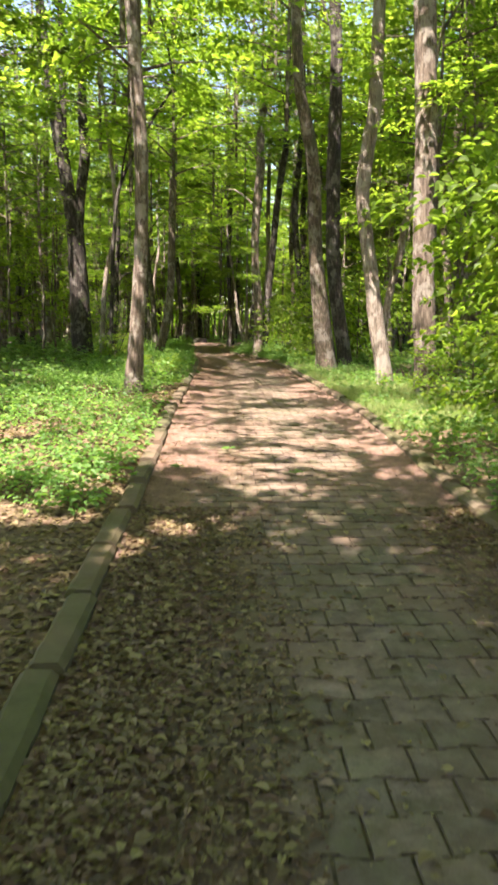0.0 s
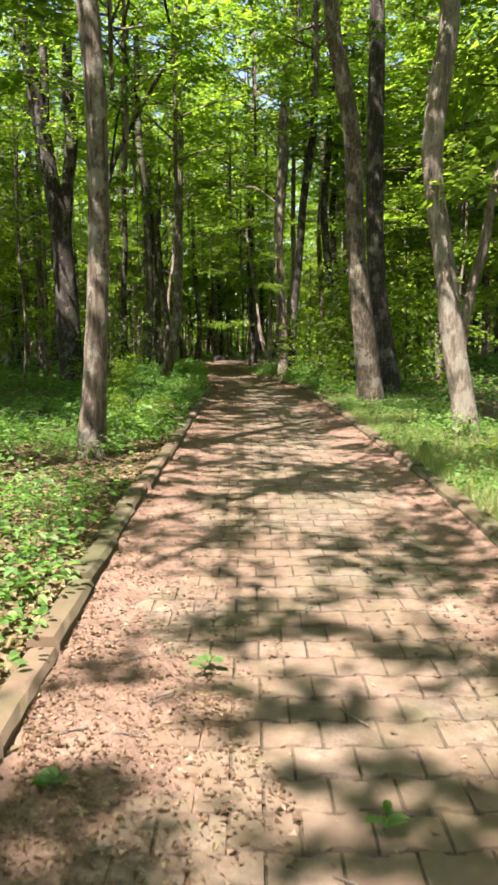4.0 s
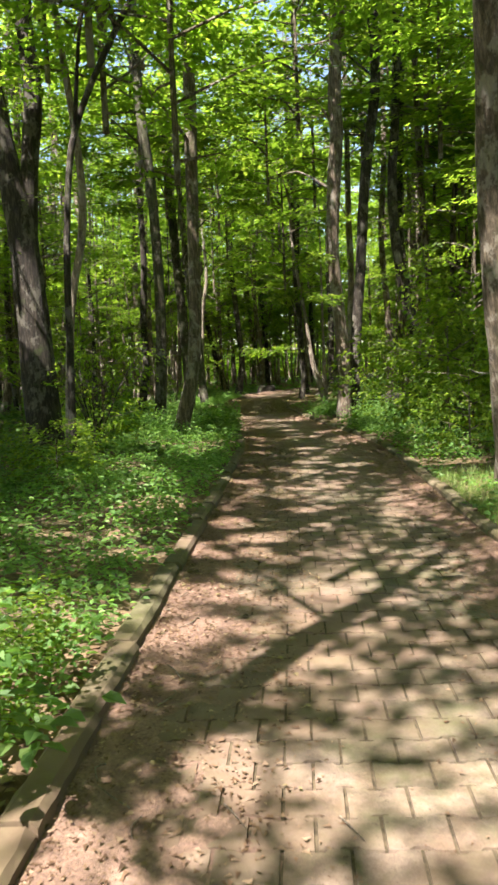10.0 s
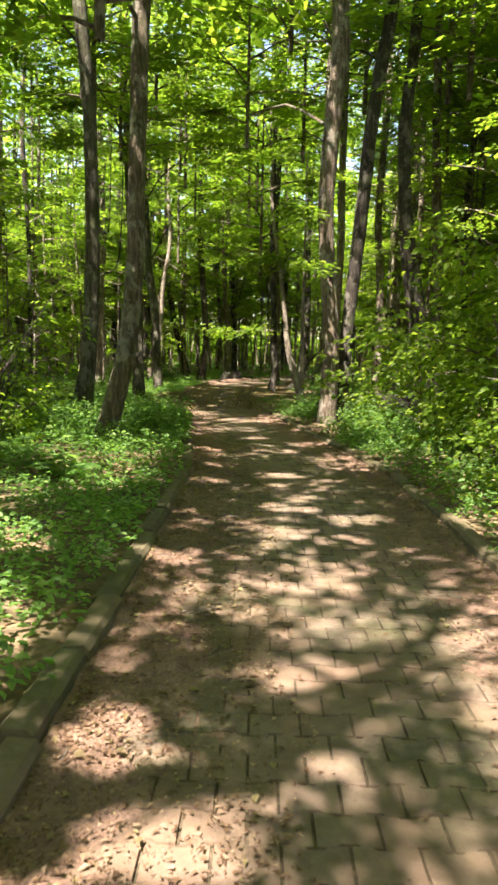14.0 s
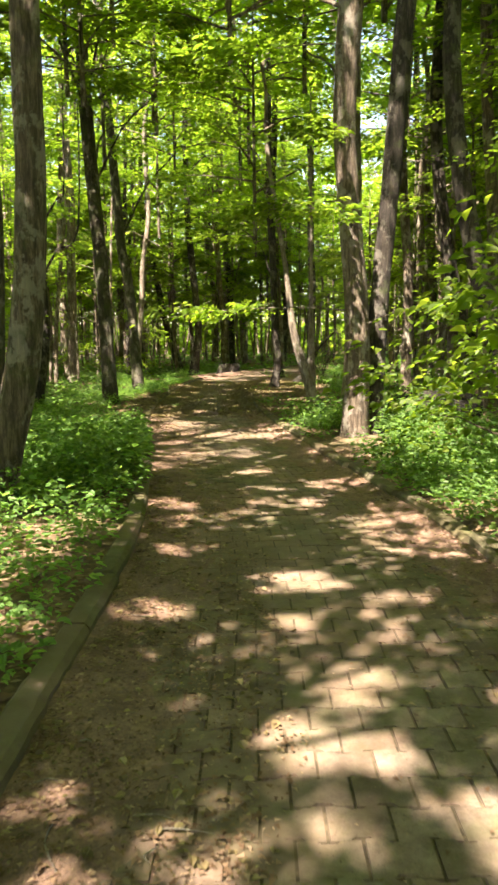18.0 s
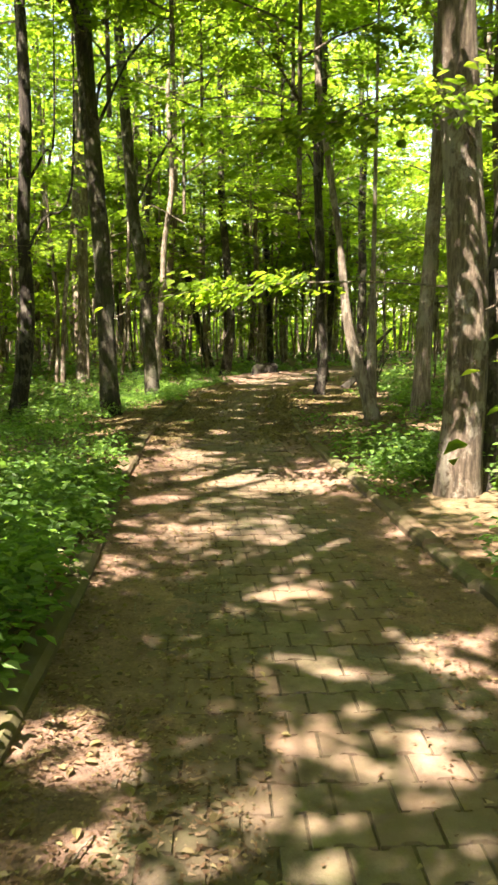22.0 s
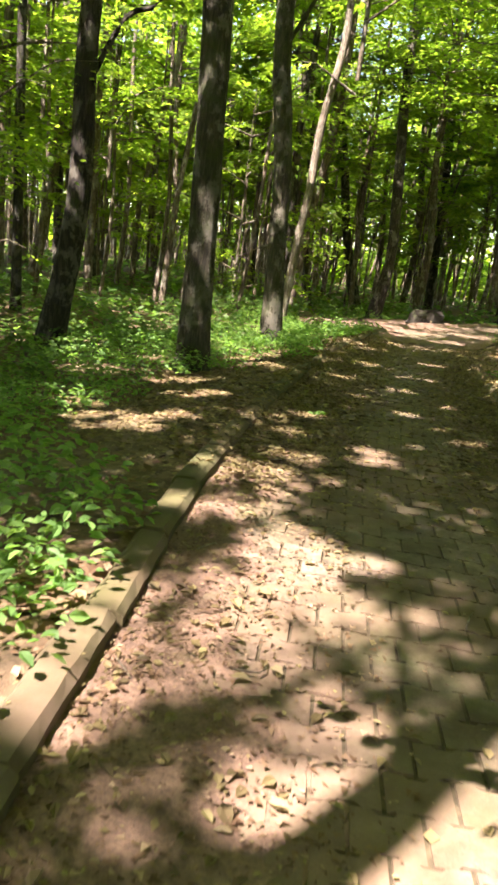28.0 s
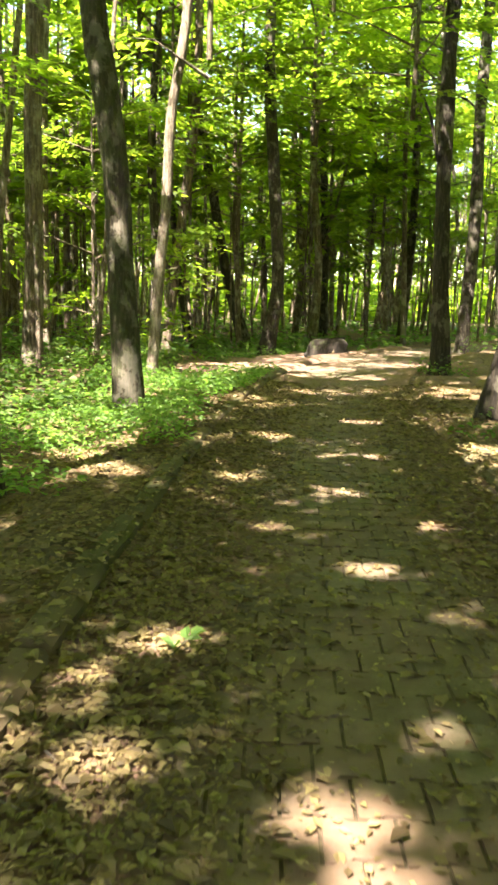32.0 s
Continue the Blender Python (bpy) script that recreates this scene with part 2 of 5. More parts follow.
# ---- mesh helpers ----
def mesh_from(name, verts, faces, mat, smooth_shade=False):
    """A mesh from arrays: verts (n, 3), faces (m, 3 or 4)."""
    verts, faces = np.asarray(verts, np.float32), np.asarray(faces, np.int32)
    me = bpy.data.meshes.new(name)
    k = faces.shape[1]
    me.vertices.add(len(verts))
    me.vertices.foreach_set("co", verts.ravel())
    me.loops.add(faces.size)
    me.loops.foreach_set("vertex_index", faces.ravel())
    me.polygons.add(len(faces))
    me.polygons.foreach_set("loop_start", np.arange(0, faces.size, k, dtype=np.int32))
    me.polygons.foreach_set("use_smooth", np.full(len(faces), smooth_shade))
    me.update(calc_edges=True)
    me.materials.append(mat)
    return me


def child(name, me, parent, label="", at=None):
    ob = new(name, me)
    ob.parent = parent
    if at is not None:
        ob.matrix_basis = at
    return tagged(ob, label)


def unit(v):
    return v / np.maximum(np.linalg.norm(v, axis=-1, keepdims=True), 1e-9)


def tube(points, radii, sides=10, rough=0.0, lobes=0.0, seed=0, steps=4):
    """Verts and quads of a tapered, bent tube through the points, with uneven sides."""
    p, r = np.asarray(points, float), np.asarray(radii, float)
    n = len(p)
    u = np.linspace(0, n - 1, (n - 1) * steps + 1)
    i = np.clip(u.astype(int), 0, n - 2)
    f = (u - i)[:, None]
    a, b, c, d = p[np.maximum(i - 1, 0)], p[i], p[i + 1], p[np.minimum(i + 2, n - 1)]
    q = 0.5 * (2 * b + (c - a) * f + (2 * a - 5 * b + 4 * c - d) * f ** 2 + (3 * b - a - 3 * c + d) * f ** 3)
    rr = np.interp(u, np.arange(n), r)
    t = unit(np.gradient(q, axis=0))
    ref = np.where(np.abs(t[:, 2:3]) > 0.8, np.array([[1.0, 0, 0]]), np.array([[0, 0, 1.0]]))
    s = unit(np.cross(ref, t))
    w = np.cross(t, s)
    rng = np.random.RandomState(seed)
    ang = np.linspace(0, 2 * np.pi, sides, endpoint=False)
    uneven = 1 + rough * (rng.rand(len(q), sides) - 0.5)
    if lobes:
        h = np.maximum(q[:, 2:3] - q[0, 2] - 0.35, 0)
        uneven = uneven * (1 + lobes * np.exp(-h / 0.22) * (0.75 + 0.45 * np.cos(ang * 4 + seed)[None, :]))
    ring = rr[:, None] * uneven
    v = q[:, None, :] + ring[..., None] * (np.cos(ang)[None, :, None] * s[:, None, :] + np.sin(ang)[None, :, None] * w[:, None, :])
    m = len(q)
    j = np.arange(sides)
    base = (np.arange(m - 1) * sides)[:, None]
    f4 = np.stack([base + j, base + (j + 1) % sides, base + sides + (j + 1) % sides, base + sides + j], -1).reshape(-1, 4)
    return v.reshape(-1, 3), f4


def joined(parts):
    vs, fs, o = [], [], 0
    for v, f in parts:
        vs.append(v)
        fs.append(f + o)
        o += len(v)
    return np.concatenate(vs), np.concatenate(fs)


def leaf_quads(o, d, up, length, width, fine=False):
    """Leaves at o, pointing along d, facing up. A kite of one quad, or two folded quads."""
    d = unit(d)
    s = unit(np.cross(up, d))
    n = np.cross(d, s)
    L, W = np.asarray(length)[:, None], np.asarray(width)[:, None]
    k = len(o)
    if fine is None:
        v = np.stack([o + s * W * 0.5, o + d * L - n * L * 0.1, o - s * W * 0.5], 1)
        return v.reshape(-1, 3), np.arange(3 * k).reshape(k, 3)
    if not fine:
        v = np.stack([o, o + d * L * 0.45 + s * W * 0.5, o + d * L - n * L * 0.12, o + d * L * 0.45 - s * W * 0.5], 1)
        return v.reshape(-1, 3), np.arange(4 * k).reshape(k, 4)
    lift = n * W * 0.16
    W = W * (0.8 + 0.4 * np.mod(np.arange(k) * 0.618, 1.0))[:, None]
    v = np.stack([o, o + d * L * 0.28 + s * W * 0.46 + lift, o + d * L * 0.66 + s * W * 0.4 + lift, o + d * L - n * L * 0.14,
                  o + d * L * 0.66 - s * W * 0.4 + lift, o + d * L * 0.28 - s * W * 0.46 + lift], 1)
    b = (np.arange(k) * 6)[:, None]
    f = np.concatenate([b + np.array([[0, 1, 2, 3]]), b + np.array([[0, 3, 4, 5]])], 0)
    return v.reshape(-1, 3), f


def sprays(rng, start, axis, count, reach, leaf, fine=False, droop=0.25):
    """Flat twigs with leaves in two ranks, one twig for each start."""
    n = len(start)
    axis = unit(axis)
    up = unit(np.array([0, 0, 1.0]) + 0.28 * rng.randn(n, 3))
    side = unit(np.cross(up, axis))
    up = np.cross(axis, side)
    s = np.tile(np.linspace(0.08, 1.0, count), (n, 1)) + 0.04 * rng.randn(n, count)
    R = (reach * (0.65 + 0.7 * rng.rand(n)))[:, None]
    sgn = np.where(np.arange(count) % 2 == 0, 1.0, -1.0)[None, :]
    spread = (0.34 * R * np.sin(np.pi * np.clip(s, 0, 1) ** 0.8) * rng.rand(n, count))
    o = start[:, None] + axis[:, None] * (s * R)[..., None] + side[:, None] * (sgn * spread)[..., None]
    o = o - np.array([0, 0, 1.0]) * (droop * R * s ** 2)[..., None] + 0.03 * rng.randn(n, count, 3)
    d = axis[:, None] * (0.55 + 0.3 * rng.rand(n, count, 1)) + side[:, None] * (sgn * 0.8)[..., None] - np.array([0, 0, 0.22])
    u = up[:, None] + 0.3 * rng.randn(n, count, 3)
    ln = leaf * (0.65 + 0.7 * rng.rand(n * count))
    return leaf_quads(o.reshape(-1, 3), d.reshape(-1, 3), u.reshape(-1, 3), ln, ln * (0.58 + 0.2 * rng.rand(n * count)), fine)


def crown_shape(seed, rad, tall, twigs, count, leaf, fine=False, reach=0.9, layers=0):
    """Crown round the origin: branches, and sprays of leaves along their outer parts, with gaps."""
    rng = np.random.RandomState(seed)
    nb = 13
    z0 = np.linspace(-0.5, 0.42, nb) * tall + 0.06 * tall * rng.randn(nb)
    az = np.arange(nb) * 2.4 + rng.rand(nb)
    ln = rad * np.sqrt(np.clip(1 - (1.75 * z0 / tall) ** 2, 0.12, 1)) * (0.7 + 0.5 * rng.rand(nb))
    rise = 0.28 + 0.25 * rng.rand(nb)
    thick = min(1.0, rad / 2.2)
    stems, st, ax = [tube([(0, 0, -0.56 * tall), (0, 0, 0), (0, 0, 0.46 * tall)], [0.05 * thick, 0.04 * thick, 0.01 * thick], 4, steps=1)], [], []
    for k in range(nb):
        d = np.array([math.cos(az[k]), math.sin(az[k]), 0])
        e = np.array([0, 0, z0[k]])
        f = [0.0, 0.35, 0.7, 1.0]
        pts = [e + d * ln[k] * t + np.array([0, 0, ln[k] * rise[k] * (t - 0.45 * t * t)]) + 0.05 * rng.randn(3) * t for t in f]
        stems.append(tube(pts, [0.035 * thick, 0.024 * thick, 0.014 * thick, 0.005 * thick], 3, steps=1))
        m = max(3, int(twigs * ln[k] / ln.sum()))
        t = 0.25 + 0.75 * rng.rand(m) ** 0.7
        base = e + d * (ln[k] * t)[:, None] + np.array([0, 0, 1.0]) * (ln[k] * rise[k] * (t - 0.45 * t * t))[:, None]
        a = az[k] + rng.choice([-1, 1], m) * (0.2 + 0.9 * rng.rand(m))
        st.append(base + 0.12 * rng.randn(m, 3))
        ax.append(np.stack([np.cos(a), np.sin(a), 0.12 * rng.randn(m) + 0.05], -1))
    v, f = sprays(rng, np.concatenate(st), np.concatenate(ax), count, reach, leaf, fine)
    return (v, f), joined(stems)


CROWNS = {}
for kind, many, args in (("canopy", 5, (3.2, 7.0, 86, 30, 0.155, None, 1.1)), ("thin", 4, (3.3, 7.5, 44, 22, 0.18, None, 1.2)), ("mid", 5, (2.1, 5.2, 124, 38, 0.118, None, 0.9)), ("deep", 5, (2.3, 5.6, 70, 34, 0.19, None, 1.0)), ("open", 5, (2.2, 4.8, 78, 34, 0.125, None, 0.9)),
                         ("near", 3, (1.8, 4.2, 92, 28, 0.088, False, 0.75)), ("far", 4, (3.0, 12.0, 66, 20, 0.3, None, 1.5)),
                         ("bush", 4, (0.75, 1.3, 130, 18, 0.066, True, 0.42))):
    CROWNS[kind] = []
    for k in range(many):
        leaves, stems = crown_shape(11 * k + len(kind), *args)
        if kind == "far":
            CROWNS[kind].append(leaves)
        else:
            CROWNS[kind].append((mesh_from(kind + "_leaves", *leaves, LEAF), mesh_from(kind + "_branch", *stems, BARK_BROWN, True)))


def up_at(x, y):
    return float(ground_level(x, y))


def tree(x, y, spine, top, bark, label, crown="canopy", lobes=0.42, forks=(), crown_at=None, seed=1, sides=14, low=(), lean=0.0, low_kind="mid"):
    """A tree: spine rows (x, z, radius) from the ground up, drawn on to the height top; forks are further spines."""
    e = new("tree")
    e.location = (x, y, 0)
    g = up_at(x, y)
    (x0, z0, r0), (x9, z9, r9) = spine[0], spine[-1]
    rng = np.random.RandomState(seed)
    depth = np.cumsum(rng.randn(len(spine) + 3) * 0.05)
    depth[:len(spine)] += [lean * max(0, pz - 0.5) / 5 for _, pz, _ in spine]
    depth[len(spine):] += lean * (spine[-1][1] - 0.5) / 5
    pts = [(0, depth[0], g - 0.45)] + [(px - x, depth[k], max(pz, g + 0.08)) for k, (px, pz, pr) in enumerate(spine)]
    rad = [r0 * 1.15] + [pr for _, _, pr in spine]
    if top > z9 + 0.5:
        lean = 0.5 * (spine[-1][0] - spine[-2][0]) / max(spine[-1][1] - spine[-2][1], 0.1)
        for f in (0.5, 1.0):
            pts.append((x9 - x + lean * (top - z9) * f * 0.6 + 0.12 * rng.randn(), depth[-1] + 0.1 * rng.randn(), z9 + (top - z9) * f))
            rad.append(r9 * (0.75 if f < 1 else 0.3))
    child("trunk", mesh_from("trunk", *tube(pts, rad, sides, 0.1, lobes, seed, 5), bark, True), e)
    end = pts[-1]
    for fk in forks:
        q = [(px - x, 0.08 + depth[k % 3], pz) for k, (px, pz, _) in enumerate(fk)]
        q.append((q[-1][0] * 1.1, q[-1][1], q[-1][2] + 4))
        child("limb", mesh_from("limb", *tube(q, [pr for _, _, pr in fk] + [fk[-1][2] * 0.4], 10, 0.1, 0, seed, 4), bark, True), e)
    if crown:
        lv, tw = CROWNS[crown][seed % len(CROWNS[crown])]
        at = pose(end[0], end[1], (crown_at or end[2]) - 1.5, 0, 0, seed * 67 % 360) @ Matrix.Diagonal((*(0.9 + 0.25 * rng.rand(3)), 1))
        child("crown", lv, e, "", at)
        child("branch", tw, e, "", at)
    # added foliage masses; those on left-hand trees are there to shade the path
    for lx, ly, lz, size in low:
        lv, tw = CROWNS[low_kind][(seed + int(lz * 7)) % 5]
        at = pose(lx - x, ly - y, lz, 0, 0, lz * 91 % 360) @ Matrix.Diagonal((size, size, size * 0.7, 1))
        if math.hypot(lx - x, ly - y) > 0.7:
            k = min(range(len(pts)), key=lambda j: abs(pts[j][2] - (lz - 2.4)))
            a, b = Vector(pts[k]), Vector((lx - x, ly - y, lz - 1.2 * size))
            child("limb", mesh_from("limb", *tube([a, a.lerp(b, 0.5) + Vector((0, 0, 0.35)), b, b + Vector((0, 0, 0.8))], [0.035, 0.026, 0.02, 0.015], 6, 0.1, 0, seed, 3), bark, True), e)
        child("branch", tw, e, "", at)
        child("foliage", lv, e, "", at)
    return tagged(e, label, "tree")


def bough(owner, start, end, twigs, leaf=0.11, reach=0.55, seed=1):
    """A low leafy branch of a tree, from start to end."""
    rng = np.random.RandomState(seed)
    o = np.array(owner.location)
    a, b = np.array(start) - o, np.array(end) - o
    mid = (a + b) / 2 + np.array([0, 0, 0.05 * np.linalg.norm(b - a)])
    pts = [a, mid * 0.6 + a * 0.4, mid * 0.6 + b * 0.4, b]
    br = child("branch", mesh_from("branch", *tube(pts, [0.012, 0.008, 0.006, 0.002], 6, steps=3), BARK_BROWN, True), owner)
    t = 0.3 + 0.7 * rng.rand(twigs) ** 0.7
    st = (a * (1 - t)[:, None] + b * t[:, None]) + np.array([0, 0, 1.0]) * (0.05 * np.linalg.norm(b - a) * 4 * t * (1 - t) * 0.8)[:, None]
    d = unit(b - a)
    ang = math.atan2(d[1], d[0]) + rng.choice([-1, 1], twigs) * (0.25 + 0.8 * rng.rand(twigs))
    ax = np.stack([np.cos(ang), np.sin(ang), 0.08 * rng.randn(twigs)], -1)
    child("foliage", mesh_from("foliage", *sprays(rng, st + 0.05 * rng.randn(twigs, 3), ax, 15, reach, leaf, True, 0.15), LEAF), br)


# ---- ground ----
def spaced(lo, hi, fine_lo, fine_hi, step, far):
    out = list(np.arange(fine_lo, fine_hi + 1e-6, step))
    s = step
    while out[-1] < hi:
        s *= far
        out.append(out[-1] + s)
    s = step
    while out[0] > lo:
        s *= far
        out.insert(0, out[0] - s)
    return np.array(out)


gx, gy = spaced(-900, 900, -6, 8, 0.14, 1.25), spaced(-900, 900, -3, 62, 0.3, 1.25)
GX, GY = np.meshgrid(gx, gy)
GZ = ground_level(GX, GY)
idx = np.arange(GX.size).reshape(GX.shape)
quads = np.stack([idx[:-1, :-1], idx[:-1, 1:], idx[1:, 1:], idx[1:, :-1]], -1).reshape(-1, 4)
ground = new("ground", mesh_from("ground", np.stack([GX, GY, GZ], -1).reshape(-1, 3), quads, SOIL, True))
tagged(ground, "brown woodland floor with soil and fallen leaves", "ground", kind="structure")

# ---- the trees beside the path ----
tree(-1.17, 12.4, [(-1.17, 0.39, 0.15), (-1.11, 1.29, 0.121), (-1.04, 2.44, 0.109), (-1.01, 3.27, 0.105), (-1.01, 4.08, 0.107), (-1.06, 4.87, 0.108)], 9.5, BARK_GREY, "tall slender grey-brown tree with scarred base by the kerb", low=[(-1.5, 14.6, 8.8, 1.2), (-1.8, 12.0, 10.5, 1.2)], seed=3)
tree(-3.95, 25.0, [(-3.95, 0.51, 0.34), (-4.05, 2.92, 0.293), (-4.11, 4.24, 0.26), (-4.34, 5.76, 0.206), (-4.58, 7.36, 0.2), (-4.82, 8.94, 0.15)], 15, BARK_DARK, "thick dark forked tree with rugged bark in the undergrowth", crown="thin", seed=4,
     forks=[[(-4.08, 3.9, 0.17), (-3.94, 5.46, 0.157), (-3.77, 6.75, 0.165), (-3.85, 7.92, 0.15), (-3.83, 8.97, 0.13)], [(-4.5, 6.5, 0.13), (-4.43, 7.93, 0.12), (-4.43, 8.98, 0.11)]])
tree(3.03, 19.2, [(3.03, 0.5, 0.25), (2.76, 2.08, 0.195), (2.59, 3.36, 0.16), (2.45, 4.92, 0.148), (2.2, 6.0, 0.138), (2.0, 6.95, 0.12)], 15, BARK_BROWN, "leaning tree with ridged brown bark and flared base", lean=-1.35, low=[(2.0, 20.0, 8.5, 1.1)], seed=5)
tree(3.9, 21.5, [(3.9, 0.6, 0.2), (3.55, 2.82, 0.194), (3.46, 5.22, 0.19), (3.44, 8.66, 0.16)], 15, BARK_DARK, "straight dark-barked tree behind a leaning tree", low=[(2.6, 22.0, 12.5, 1.3), (1.6, 23.5, 14.5, 1.3)], seed=6)
tree(3.27, 13.8, [(3.27, 0.48, 0.145), (3.07, 1.56, 0.145), (2.92, 2.58, 0.124), (2.79, 3.37, 0.117), (2.75, 3.89, 0.126), (2.84, 4.72, 0.121), (2.92, 5.47, 0.117)], 13, BARK_PALE, "winding tree with smooth pale sunlit bark", seed=7)
tree(3.35, 14.6, [(3.35, 0.6, 0.075), (3.43, 1.56, 0.071), (3.49, 2.16, 0.071), (3.62, 2.74, 0.068), (3.65, 3.24, 0.062), (3.79, 3.74, 0.057)], 7, BARK_PALE, "thin crooked pale young tree leaning outward", crown="mid", seed=8, lobes=0.3, sides=8)
tree(3.57, 12.2, [(3.57, 0.24, 0.185), (3.43, 2.29, 0.172), (3.36, 4.49, 0.17), (3.24, 6.63, 0.165)], 15, BARK_GREY, "stout straight tree with grey bark rising from bushes", low=[(2.4, 14.5, 12.5, 1.2), (2.0, 17.0, 13.5, 1.3)], seed=9)
tree(-1.62, 26.4, [(-1.62, 0.4, 0.16), (-1.34, 1.56, 0.145), (-1.19, 2.79, 0.124), (-1.16, 4.24, 0.117), (-1.12, 6.14, 0.125), (-1.09, 6.95, 0.122)], 15, BARK_BROWN, "tree with flaking brown bark leaning from its base", low=[(-2.3, 24.2, 8.2, 1.2)], seed=10)
tree(-2.36, 28.5, [(-2.36, 0.6, 0.135), (-2.22, 2.98, 0.118), (-2.26, 5.48, 0.11), (-2.36, 6.93, 0.112), (-2.43, 7.88, 0.103)], 15, BARK_MOSSY, "slender brown tree behind a leaning tree", low=[(-2.9, 31.0, 9.0, 1.2), (-3.3, 29.3, 12.0, 1.3), (-2.6, 30.3, 11.5, 1.2)], seed=11)
PAIR = tree(2.08, 30.9, [(2.08, 0.47, 0.19), (2.1, 1.98, 0.166), (1.92, 4.33, 0.156), (1.97, 6.04, 0.168), (2.09, 7.48, 0.17), (2.08, 8.79, 0.16)], 15.5, BARK_GREY, "winding grey-brown tree, one of a close pair", lobes=0.22, low=[(1.2, 32.5, 10.5, 1.3), (0.3, 34.0, 8.5, 1.1)], seed=12, low_kind="open")
tree(2.36, 31.2, [(2.36, 0.45, 0.15), (2.48, 2.47, 0.132), (2.63, 4.14, 0.133), (2.78, 6.1, 0.134), (2.96, 7.45, 0.136), (3.15, 8.89, 0.125)], 15, BARK_DARK, "dark curving tree, leaning away from its pair", low=[(2.2, 33.5, 9.6, 1.3), (3.3, 36.0, 10.5, 1.4), (2.6, 39.0, 11.5, 1.5), (1.8, 31.5, 13.5, 1.4), (1.2, 34.0, 12.5, 1.3), (2.4, 28.5, 12.5, 1.3)], seed=13, low_kind="open")
tree(-2.91, 38.8, [(-2.91, 0.31, 0.2), (-2.94, 1.48, 0.166), (-3.01, 3.44, 0.162), (-3.13, 5.31, 0.16), (-3.21, 7.11, 0.155)], 15, BARK_MOSSY, "straight brown-barked tree at the edge of the herbs", low=[(-3.0, 36.0, 8.8, 1.1), (-3.0, 39.8, 8.2, 1.1), (-2.2, 36.9, 10.0, 1.1), (-1.5, 38.2, 8.6, 1.1), (-1.9, 41.0, 9.4, 1.0), (-3.2, 33.6, 9.2, 1.2), (-2.4, 34.6, 8.0, 1.0)], seed=14, crown="thin")
tree(-2.76, 42.6, [(-2.76, 0.32, 0.18), (-2.84, 1.68, 0.146), (-2.9, 2.88, 0.141), (-3.05, 4.03, 0.143), (-3.13, 4.58, 0.139)], 15, BARK_MOSSY, "leaning tree with rough mossy brown bark", low=[(-1.6, 43.5, 8.5, 1.1)], seed=15, crown="thin")
tree(-4.71, 38.8, [(-4.71, 0.27, 0.17), (-4.43, 1.91, 0.134), (-4.43, 3.63, 0.117), (-4.32, 5.28, 0.11), (-4.29, 6.87, 0.105)], 14, BARK_DARK, "slim dark tree with two side branches", crown="thin", seed=16,
     forks=[[(-4.43, 3.3, 0.035), (-4.05, 3.9, 0.03), (-3.5, 4.5, 0.022)], [(-4.35, 4.6, 0.032), (-4.0, 5.1, 0.026), (-3.8, 5.5, 0.018)]])
tree(-1.95, 54.0, [(-1.95, 0.4, 0.22), (-1.73, 2.02, 0.155), (-1.86, 4.1, 0.156), (-2.08, 6.76, 0.137), (-2.11, 8.66, 0.126)], 15, BARK_DARK, "straight dark tree by the bend of the path", low=[(-1.0, 54.5, 8.0, 1.2), (-0.6, 55.0, 11.5, 1.4)], seed=17)
tree(1.95, 37.0, [(1.95, 0.35, 0.115), (1.54, 1.82, 0.083), (1.37, 3.23, 0.057), (1.11, 4.82, 0.05), (0.97, 5.98, 0.046)], 8, BARK_PALE, "thin leaning tree with a split pale stem", crown="mid", seed=19, sides=9, forks=[[(1.95, 0.4, 0.1), (1.93, 1.57, 0.071), (1.93, 3.0, 0.04)]])
tree(2.81, 37.3, [(2.81, 0.24, 0.16), (2.83, 1.58, 0.132), (2.91, 3.27, 0.115), (2.95, 4.89, 0.108), (2.91, 6.45, 0.104)], 14, BARK_PALE, "slender tree with pale blotched bark", low=[(1.8, 37.0, 9.3, 1.3)], seed=20, low_kind="open")
tree(1.6, 48.3, [(1.6, 0.4, 0.18), (1.5, 2.0, 0.142), (1.45, 3.4, 0.128), (1.4, 5.1, 0.128), (1.4, 6.4, 0.12)], 14, BARK_DARK, "straight dark tree with a pale scar", low=[(0.3, 47.0, 9.0, 1.2), (0.8, 48.0, 6.5, 1.0), (1.8, 47.5, 13.0, 1.5), (1.6, 50.0, 11.5, 1.4)], seed=21, low_kind="open")
tree(1.27, 42.6, [(1.27, 0.35, 0.145), (1.38, 1.13, 0.1), (1.29, 2.13, 0.098), (1.27, 3.62, 0.098), (1.16, 5.74, 0.095)], 14, BARK_DARK, "slim dark tree bent at its foot", low=[(0.6, 42.0, 8.5, 1.2), (0.2, 44.5, 11.0, 1.3), (1.4, 41.0, 13.0, 1.4), (1.2, 44.0, 14.0, 1.4)], seed=22, low_kind="open", sides=10)
tree(-5.98, 48.0, [(-5.98, 0.31, 0.2), (-5.88, 2.27, 0.165), (-5.83, 4.7, 0.157), (-5.76, 6.54, 0.15)], 15, BARK_GREY, "straight grey tree deep in the herbs", seed=23)
tree(-3.36, 46.5, [(-3.36, 0.27, 0.09), (-3.25, 1.78, 0.09), (-3.12, 3.1, 0.085), (-3.04, 4.36, 0.08), (-2.79, 5.98, 0.075)], 11, BARK_PALE, "thin leaning tree with pale sunlit bark", seed=24, sides=9)
